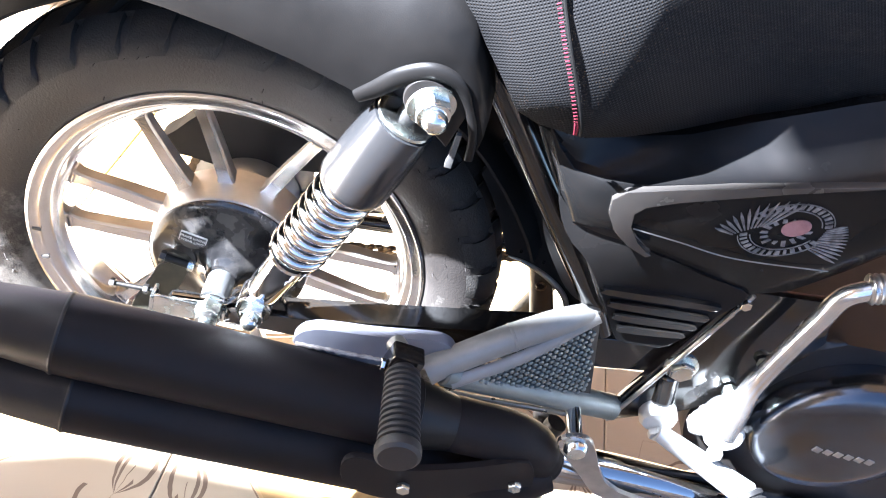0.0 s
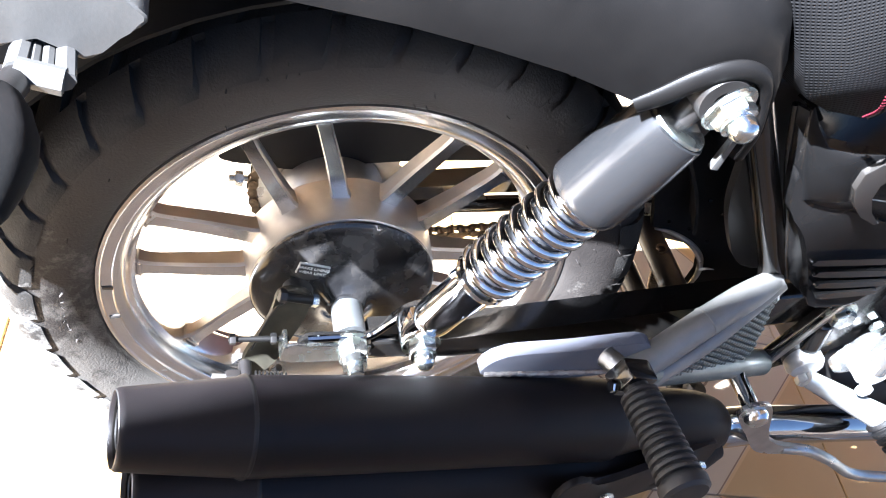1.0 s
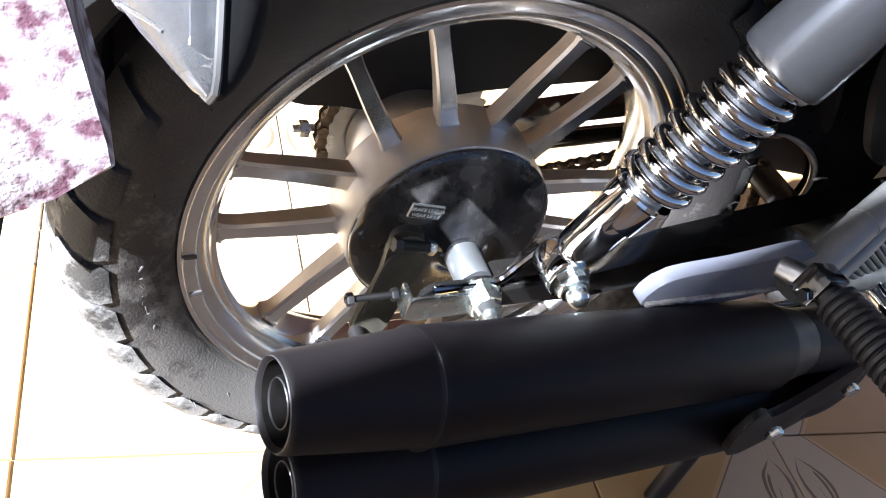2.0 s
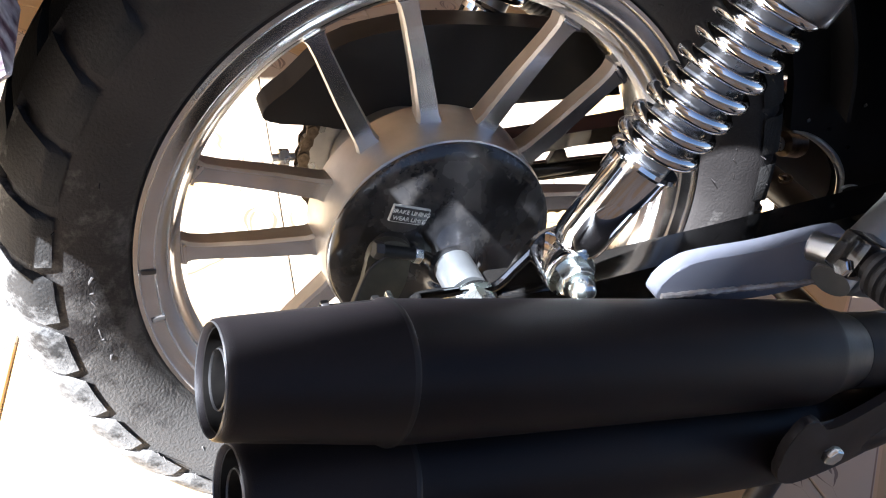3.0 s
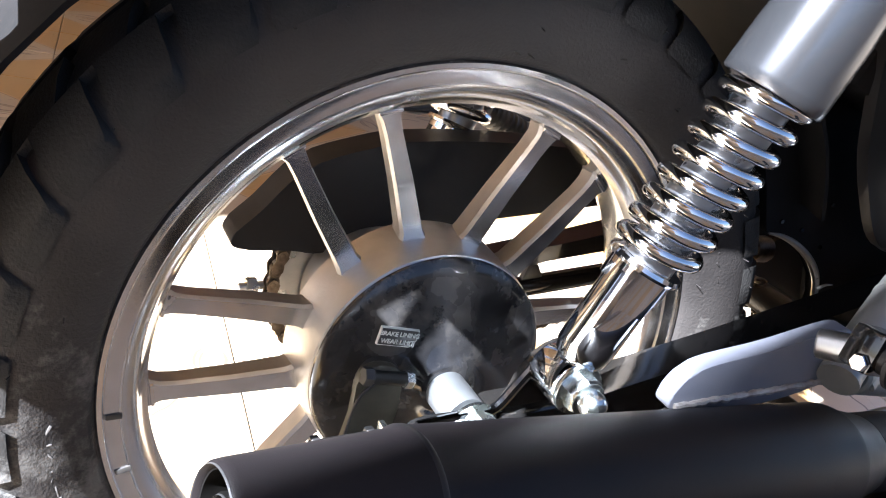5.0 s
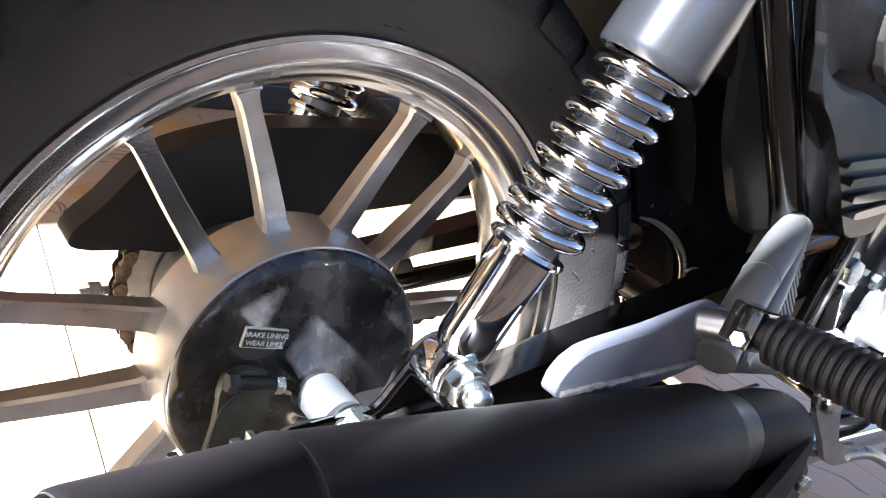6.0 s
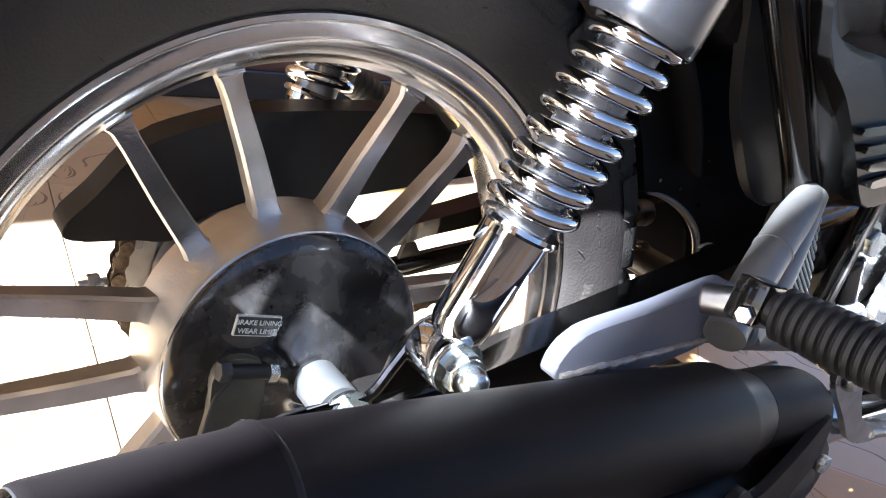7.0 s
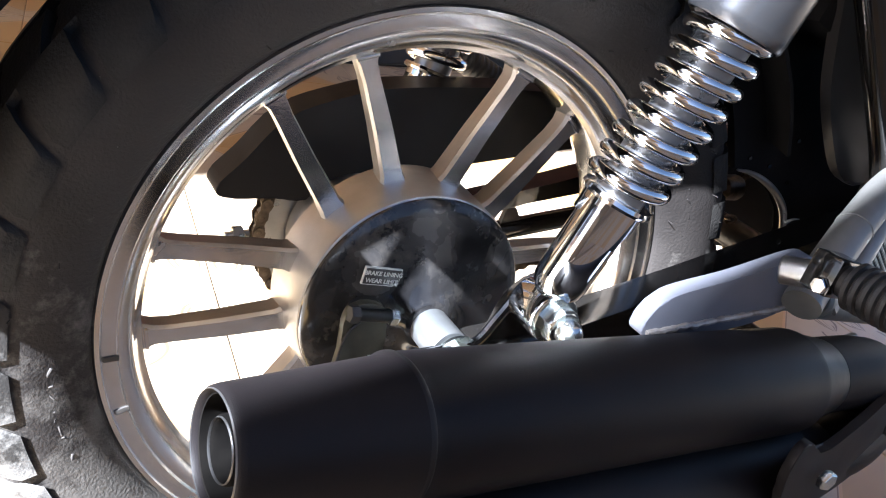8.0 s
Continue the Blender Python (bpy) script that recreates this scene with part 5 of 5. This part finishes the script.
def engine_side():
    body = part("engine", slab(smooth_outline([(0.53, 0.02), (0.52, 0.12), (0.57, 0.19), (0.66, 0.21), (0.80, 0.22), (0.86, 0.16), (0.86, -0.02), (0.78, -0.06), (0.60, -0.05)], 4), -0.118, 0.12, 0.012), BLACK_SATIN, bike, "black engine case")
    c = Vector((0.662, -0.118, 0.104))
    bm = bmesh.new()
    rings = []
    for r, h in ((1.0, 0.0), (1.0, 0.022), (0.97, 0.033), (0.88, 0.041), (0.6, 0.047), (0.25, 0.049)):
        rings.append([bm.verts.new(c + Vector((0.090 * r * math.cos(2 * math.pi * k / 64), -h, 0.087 * r * math.sin(2 * math.pi * k / 64) + 0.01 * r * math.cos(2 * math.pi * k / 64)))) for k in range(64)])
    for a, b in zip(rings, rings[1:]):
        for k in range(64):
            bm.faces.new((a[k], a[(k + 1) % 64], b[(k + 1) % 64], b[k]))
    bm.faces.new(rings[-1])
    cov = part("clutch_cover", bm, ENGINE_GREY, body, "polished dark grey clutch cover")
    for k in range(6):
        part("raised_mark", block(c + Vector((-0.030 + 0.012 * k, -0.0485, -0.006 + 0.0004 * k)), (0.009, 0.0024, 0.0075), (0, 12, 0), 0.0006), STEEL, cov)
    # kick starter
    kick = part("kick_starter", sweep(curve_points([(0.546, -0.146, 0.072), (0.538, -0.150, 0.110), (0.532, -0.151, 0.150), (0.533, -0.151, 0.210), (0.535, -0.151, 0.250), (0.537, -0.151, 0.282), (0.556, -0.151, 0.300)], 6), [0.0095 + 0.008 * max(0.0, 1 - k / 16) ** 1.5 for k in range(37)], 18), CASTING, bike, "bright plated kick starter arm")
    lobes = [(0.545 + (0.029 + 0.006 * math.cos(3 * radians(a) + 0.6)) * math.cos(radians(a)), 0.066 + (0.029 + 0.006 * math.cos(3 * radians(a) + 0.6)) * math.sin(radians(a))) for a in range(0, 360, 12)]
    part("kick_root", slab(lobes, -0.138, -0.126, 0.003), CASTING, kick, "lobed polished root")
    part("kick_boss", lathe([(0, 0), (0.019, 0), (0.021, 0.003), (0.021, 0.022), (0.018, 0.026), (0, 0.027)], (0.545, -0.135, 0.068), (0, -1, 0), 32), WHITE_ZINC, kick)
    part("kick_bolt", hexagon((0.545, -0.160, 0.046), (0, -1, 0), 0.0085, 0.008), WHITE_ZINC, kick)
    prof = []
    for k in range(14):
        prof += [(0.013, 0.005 * k), (0.0142, 0.005 * k + 0.0016), (0.013, 0.005 * k + 0.0034)]
    part("kick_pedal", lathe([(0, 0)] + prof + [(0, 0.07)], (0.550, -0.151, 0.298), (0.90, 0, 0.42), 28), STEEL, kick, "ribbed kick pedal")
    # rider's peg bracket and arm, plated white
    rp = part("rider_peg", sweep(curve_points([(0.490, -0.140, 0.030), (0.530, -0.152, 0.022), (0.572, -0.163, 0.012), (0.606, -0.172, 0.004)], 6), [0.0098 + 0.0003 * k for k in range(19)], 18), WHITE_ZINC, bike, "bright plated rider footpeg arm")
    part("peg_mount", lathe([(0, 0), (0.019, 0), (0.0205, 0.003), (0.0205, 0.020), (0.017, 0.025), (0, 0.026)], (0.487, -0.112, 0.042), (0, -1, -0.1), 28), WHITE_ZINC, rp)
    part("peg_mount_bolt", hexagon((0.490, -0.137, 0.026), (0, -1, 0), 0.0085, 0.008), WHITE_ZINC, rp)
    part("mount_strut", rod((0.470, -0.118, 0.10), (0.486, -0.120, 0.05), 0.012, 18), BLACK_GLOSS, rp)
    pr = [(0, 0)]
    for k in range(9):
        pr += [(0.0165, 0.009 * k), (0.0195, 0.009 * k + 0.002), (0.0195, 0.009 * k + 0.006), (0.0165, 0.009 * k + 0.0075)]
    part("peg_rubber", lathe(pr + [(0, 0.084)], (0.604, -0.172, 0.004), (0.50, -0.84, -0.20), 28), RIBBED, rp, "black studded rubber")
    # brake pedal: short link, plate and long bent lever
    ped = part("brake_pedal", slab(smooth_outline([(0.372, 0.030), (0.380, 0.048), (0.398, 0.050), (0.412, 0.034), (0.430, 0.006), (0.452, -0.018), (0.478, -0.026), (0.500, -0.030), (0.500, -0.040), (0.468, -0.042), (0.440, -0.034), (0.412, -0.008)], 4), -0.191, -0.185, 0.0014), STEEL, bike, "satin steel brake pedal plate")
    part("pedal_lever", sweep(curve_points([(0.480, -0.188, -0.034), (0.52, -0.190, -0.037), (0.56, -0.194, -0.050), (0.62, -0.200, -0.074), (0.72, -0.205, -0.072), (0.84, -0.205, -0.066)], 6), 0.0065, 12, flat=0.7), STEEL, ped, "bent steel lever")
    part("pivot_rod", rod((0.386, -0.118, 0.040), (0.390, -0.186, 0.034), 0.0085, 18), CHROME, ped, "chrome pivot")
    part("pivot_bolt", lathe([(0, 0), (0.0125, 0), (0.0125, 0.004), (0.009, 0.009), (0, 0.010)], (0.390, -0.191, 0.034), (0, -1, 0), 24), ZINC, ped)
    # stand leg
    st = part("centre_stand", sweep(curve_points([(0.40, -0.115, -0.03), (0.385, -0.125, -0.12), (0.372, -0.135, -0.24), (0.355, -0.150, -0.333)], 6), 0.012, 14), BLACK_SATIN, bike, "black centre stand leg")
    part("stand_leg", sweep(curve_points([(0.40, 0.115, -0.03), (0.385, 0.125, -0.12), (0.372, 0.135, -0.24), (0.355, 0.150, -0.333)], 6), 0.012, 14), BLACK_SATIN, st)
    part("stand_bar", rod((0.392, -0.118, -0.05), (0.392, 0.118, -0.05), 0.012, 16), BLACK_SATIN, st)


def far_side():
    # chain case, sprocket, chain
    guard = part("chain_guard", slab(smooth_outline([(-0.118, 0.040), (-0.112, 0.030), (-0.073, 0.031), (-0.042, 0.031), (0.055, 0.060), (0.212, 0.092), (0.36, 0.128), (0.36, 0.165), (0.213, 0.143), (0.09, 0.136), (0.013, 0.128), (-0.026, 0.118), (-0.072, 0.097), (-0.10, 0.062)], 4), 0.079, 0.110, 0.010, segments=4), MATT_GUARD, bike, "matt black chain guard")
    teeth = 36
    bm = bmesh.new()
    ring = []
    for k in range(teeth * 2):
        a = math.pi * k / teeth
        r = 0.0755 if k % 2 else 0.0815
        ring.append((r * math.cos(a), r * math.sin(a)))
    sp = part("sprocket", slab(ring, 0.0905, 0.0945, 0.0006), STEEL, bike, "steel rear sprocket")
    part("sprocket_carrier", lathe([(0.0, 0.05), (0.052, 0.05), (0.056, 0.056), (0.056, 0.088), (0.050, 0.0905), (0, 0.0905)], seg=48), CAST, sp, "cast carrier")
    line = []
    for k in range(31):
        a = radians(97 + k * 6.0)
        line.append(Vector((0.0785 * math.cos(a), 0.0925, 0.0785 * math.sin(a))))
    front = Vector((0.50, 0.0925, 0.12))
    top_end, low_end = front + Vector((-0.008, 0, 0.026)), front + Vector((0.006, 0, -0.026))
    n = 34
    upper = [top_end.lerp(line[0], k / n) for k in range(n)]
    lower = [line[-1].lerp(low_end, (k + 1) / n) - Vector((0, 0, 0.022 * math.sin(math.pi * (k + 1) / n))) for k in range(n)]
    pts = upper + line + lower
    # even pitch
    chain = part("drive_chain", rod((0.5, 0.08, 0.12), (0.5, 0.105, 0.12), 0.02), CHAIN, bike, "greasy drive chain")
    pitch, marks = 0.0127, [pts[0]]
    for p in pts[1:]:
        while (p - marks[-1]).length >= pitch:
            marks.append(marks[-1] + (p - marks[-1]).normalized() * pitch)
    link_meshes = {}
    for k, (a, b) in enumerate(zip(marks, marks[1:])):
        out = k % 2
        if out not in link_meshes:
            w = 0.0052 if out else 0.0036
            bm = bmesh.new()
            h = pitch / 2
            shape = smooth_outline([(-h - 0.005, 0), (-h, 0.0052), (0, 0.0036), (h, 0.0052), (h + 0.005, 0), (h, -0.0052), (0, -0.0036), (-h, -0.0052)], 2)
            slab(shape, -w - 0.0012, -w, 0, bm)
            slab(shape, w, w + 0.0012, 0, bm)
            rod((h, -0.0066, 0), (h, 0.0066, 0), 0.0024, 8, bm=bm)
            rod((-h, -0.0036, 0), (-h, 0.0036, 0), 0.0038, 10, bm=bm)
            ob = part("link", bm, CHAIN, chain)
            link_meshes[out] = ob.data
        else:
            ob = new("link", link_meshes[out])
            ob.parent = chain
        d = b - a
        ob.matrix_basis = Matrix.Translation((a + b) / 2) @ pose(0, 0, 0, 0, -math.degrees(math.atan2(d.z, d.x)), 0)
    part("adjuster_bolt", rod((-0.058, 0.103, -0.008), (-0.10, 0.103, -0.014), 0.0035), STEEL, bike)
    part("adjuster_bolt_nut", hexagon((-0.086, 0.103, -0.0125), (-1, 0, -0.1), 0.008, 0.008), STEEL, bike, "steel lock nut")
    part("lower_stay", rod((0.02, 0.097, -0.030), (0.42, 0.098, 0.048), 0.0098, 16), BLACK_GLOSS, bike, "black lower stay")
    part("stay_tab", slab([(0.156, 0.004), (0.160, 0.022), (0.170, 0.022), (0.180, 0.008)], 0.094, 0.100, 0.001), BLACK_SATIN, bike, "small tab on the stay")
    # cable loop and spring seen ahead of the wheel
    turns = 13
    low, high = Vector((0.374, 0.05, 0.070)), Vector((0.326, 0.05, 0.067))
    x, y, z = basis(high - low)
    coil = [low.lerp(high, k / (turns * 12)) + (x * math.cos(2 * math.pi * k / 12) + y * math.sin(2 * math.pi * k / 12)) * 0.0058 for k in range(turns * 12)]
    sw = part("brake_switch", lathe([(0, 0), (0.012, 0), (0.0135, 0.004), (0.0125, 0.022), (0.008, 0.026), (0, 0.026)], low - z * 0.026, z, 24), CHAIN, bike, "rusty brake switch body")
    part("switch_spring", sweep(coil, 0.0016, 8), STEEL, sw, "small tension spring")
    part("cross_tube", rod((0.352, -0.075, 0.045), (0.352, 0.105, 0.045), 0.014, 18), BLACK_SATIN, bike, "black cross tube")


def far_peg():
    a, d = Vector((0.108, 0.160, 0.143)), Vector((0.92, 0.0, -0.38)).normalized()
    prof = [(0, 0)]
    for k in range(11):
        h = 0.0062 * k
        prof += [(0.0105, h), (0.0130, h + 0.0014), (0.0130, h + 0.0036), (0.0105, h + 0.0050)]
    peg = part("passenger_peg", rod(a - d * 0.01, a + d * 0.080, 0.007, 16), ZINC, bike, "folded passenger footpeg on the far side")
    # black rubber in full sun; the brightness is put into the pale colour
    part("peg_rubber", lathe(prof + [(0, 0.068)], a, d, 24), PALE_PLASTIC, peg, "black ribbed sleeve painted pale for the sun on it", angle=30)


def tail():
    # turn signal: a pointed pod, black in front, clear lens behind
    root, tip = Vector((-0.2697, -0.196, 0.302)), Vector((-0.267, -0.265, 0.2755))
    out = (tip - root).normalized()
    n = (tip - root).length
    back = Vector((-1, 0, 0.22))
    back = (back - out * back.dot(out)).normalized()
    third = out.cross(back).normalized()
    stations = [(0.0, 0.008, 0.010, 0.010), (0.05, 0.013, 0.014, 0.014), (0.16, 0.022, 0.019, 0.018), (0.32, 0.029, 0.023, 0.020), (0.48, 0.026, 0.023, 0.019), (0.66, 0.018, 0.019, 0.015), (0.84, 0.010, 0.013, 0.009), (0.95, 0.005, 0.007, 0.005), (1.0, 0.001, 0.003, 0.002)]

    def half_pod(which, name, mat, parent, label):
        bm = bmesh.new()
        rings = []
        for u, lens, front, h in stations:
            o = root + out * (u * n)
            ring = []
            for k in range(13):
                a = math.pi * k / 12
                reach = lens * math.sin(a) ** 0.8 if which == "lens" else -front * math.sin(a) ** 0.7
                ring.append(bm.verts.new(o + third * h * math.cos(a) + back * reach))
            rings.append(ring)
        for a, b in zip(rings, rings[1:]):
            for k in range(12):
                bm.faces.new((a[k], a[k + 1], b[k + 1], b[k]))
            bm.faces.new((a[0], b[0], b[12], a[12]))
        bm.faces.new(rings[0])
        bm.faces.new(rings[-1][::-1])
        bmesh.ops.translate(bm, verts=bm.verts, vec=back * (0.0006 if which == "lens" else -0.0006))
        return part(name, bm, mat, parent, label, angle=55)
    body = half_pod("body", "turn_signal", MATT_BLACK, bike, "black turn signal with a clear lens")
    lens = half_pod("lens", "lens", LENS, body, "clear moulded lens")

    def on_lens(u, degrees):
        """A point of the lens surface."""
        k = next(k for k in range(1, len(stations)) if stations[k][0] >= u)
        (u0, d0, _, h0), (u1, d1, _, h1) = stations[k - 1], stations[k]
        f, a = (u - u0) / (u1 - u0), radians(degrees)
        return root + out * (u * n) + third * (h0 + (h1 - h0) * f) * math.cos(a) + back * ((d0 + (d1 - d0) * f) * math.sin(a) ** 0.8 + 0.0008)

    for (u0, a0), (u1, a1) in (((0.08, 35), (0.56, 100)), ((0.56, 100), (0.50, 38)), ((0.46, 45), (0.76, 105)), ((0.10, 120), (0.56, 100))):
        part("lens_ridge", sweep([on_lens(u0 + (u1 - u0) * k / 10, a0 + (a1 - a0) * k / 10) for k in range(11)], 0.0007, 6), LENS, lens, "moulded ridge in the lens")
    rim = [root + out * (u * n) + third * h for u, _, _, h in stations] + [root + out * (u * n) - third * h for u, _, _, h in stations[::-1]]
    part("lens_rim", sweep(rim + [rim[0]], 0.0014, 6), PALE_PLASTIC, body, "pale lens edge")
    part("reflector", grid_surface([[root + out * (u * n) + third * v * h * 0.8 + back * (0.004 + (0.010 * (abs(v) - 0.6))) for v in (-1, -0.5, 0, 0.5, 1)] for u, _, _, h in stations[1:-2]], 0.0006), PALE_MIRROR, body, "bright reflector")
    part("bulb", lathe([(0, 0), (0.0055, 0.002), (0.0065, 0.007), (0.004, 0.012), (0, 0.0135)], root + out * (0.36 * n) + back * 0.006, back, 16), LENS, body)
    # pale moulded clip between tail and pod
    corners = [Vector((-0.263, -0.130, 0.281)), Vector((-0.243, -0.122, 0.281)), Vector((-0.240, -0.163, 0.286)), Vector((-0.263, -0.160, 0.286))]
    clip = part("signal_clip", sweep([corners[0], corners[1]], 0.0065, 8, flat=0.8), PALE_PLASTIC, bike, "pale moulded clip that holds the signal")
    part("clip_bar", sweep([corners[1], corners[2]], 0.0065, 8, flat=0.8), PALE_PLASTIC, clip)
    part("clip_bar", sweep([corners[2], corners[3]], 0.0075, 8, flat=0.8), PALE_PLASTIC, clip)
    part("clip_bar", sweep([corners[3], corners[0]], 0.0065, 8, flat=0.8), PALE_PLASTIC, clip)
    for u in (0.33, 0.64):
        part("clip_rib", sweep([corners[0].lerp(corners[1], u), corners[3].lerp(corners[2], u)], 0.0036, 8), PALE_PLASTIC, clip)
    part("clip_back", grid_surface([[corners[0] - Vector((0, 0, 0.009)), corners[1] - Vector((0, 0, 0.009))], [corners[3] - Vector((0, 0, 0.009)), corners[2] - Vector((0, 0, 0.009))]], 0.003), FENDER, clip, smooth=False)
    part("signal_stalk", rod((-0.258, -0.12, 0.268), (-0.266, -0.195, 0.292), 0.008, 16), BLACK_SATIN, body)
    # pale tail trim above the clip
    part("tail_trim", slab(smooth_outline([(-0.204, 0.316), (-0.216, 0.299), (-0.233, 0.281), (-0.256, 0.292), (-0.276, 0.279), (-0.290, 0.290), (-0.300, 0.318), (-0.28, 0.335), (-0.24, 0.332)], 4), -0.136, -0.100, 0.003), PALE_PLASTIC, bike, "pale grey tail trim")
    part("tail_rod", sweep(curve_points([(-0.300, -0.135, 0.33), (-0.308, -0.140, 0.295), (-0.318, -0.142, 0.255), (-0.322, -0.140, 0.23)], 5), 0.006, 10), PALE_PLASTIC, bike, "pale tail rod")
    # added block that closes a gap where sun reached the rear tyre
    part("tail_shade_block", slab([(-0.335, 0.195), (-0.300, 0.245), (-0.262, 0.262), (-0.236, 0.284), (-0.25, 0.305), (-0.30, 0.315), (-0.34, 0.30)], -0.120, -0.080, 0.003), FENDER, bike, "black block added under the trim to keep sun off the tyre")
    # speckled reflective plate that hangs under the tail; its hidden depth is added to shade the brake plate and tyre
    part("reflector_plate", slab([(-0.284, 0.170), (-0.277, 0.158), (-0.302, 0.137), (-0.345, 0.112), (-0.40, 0.12), (-0.40, 0.26), (-0.306, 0.262), (-0.300, 0.235)], -0.160, -0.085, 0.002), AMBER, bike, "speckled reflective plate under the tail")


rear_wheel()
brake_plate()
axle_and_swingarm()
shock(-1)
shock(1)
mufflers()
passenger_peg()
fender()
seat()
side_cover()
engine_side()
far_side()
far_peg()
tail()

# ---- floor tiles ----
bm = bmesh.new()
h = TILE_SIZE / 2 - 0.0012
v = []
for s, z in ((1.0, -0.004), (1.0, -0.0012), (1 - 0.0016 / h, 0.0)):
    v.append([bm.verts.new((a * h * s, b * h * s, z)) for a, b in ((-1, -1), (1, -1), (1, 1), (-1, 1))])
for a, b in zip(v, v[1:]):
    for k in range(4):
        bm.faces.new((a[k], a[(k + 1) % 4], b[(k + 1) % 4], b[k]))
bm.faces.new(v[-1])
print_map = bm.loops.layers.uv.new("print")
for f in bm.faces:
    for corner in f.loops:
        corner[print_map].uv = corner.vert.co.xy
tile_mesh = bpy.data.meshes.new("tile")
bm.to_mesh(tile_mesh)
bm.free()
tile_mesh.materials.append(TILE)
random.seed(11)
TILE_TURN = -5.5
far_tiles = bmesh.new()
for i in range(-11, 13):
    for j in range(-10, 16):
        q = pose(0.437, -0.228, 0, 0, 0, TILE_TURN) @ Vector((i * TILE_SIZE, j * TILE_SIZE, 0))
        if not (-2.75 < q.x < 3.95 and -3.0 < q.y < 4.25):
            continue
        turn = {(0, 0): 0, (1, 0): -90, (1, 1): 180, (0, 1): 90}[(i % 2, j % 2)]
        m = Matrix.Translation((q.x, q.y, random.uniform(-0.0006, 0.0))) @ pose(0, 0, 0, random.uniform(-0.15, 0.15), random.uniform(-0.15, 0.15), TILE_TURN + turn + random.uniform(-0.2, 0.2))
        if -1.4 < q.x < 2.6 and -1.4 < q.y < 2.9:
            ob = new("tile", tile_mesh)
            ob.parent = floor
            ob.matrix_basis = m
        else:
            n0 = len(far_tiles.verts)
            far_tiles.from_mesh(tile_mesh)
            far_tiles.verts.ensure_lookup_table()
            bmesh.ops.transform(far_tiles, matrix=pose(i * TILE_SIZE, j * TILE_SIZE, m.translation.z, 0, 0, turn), verts=far_tiles.verts[n0:])
rest = part("tile_field", far_tiles, TILE, floor, smooth=False)
rest.matrix_basis = pose(0.437, -0.228, 0, 0, 0, TILE_TURN)
tagged(rest, kind="stuff")
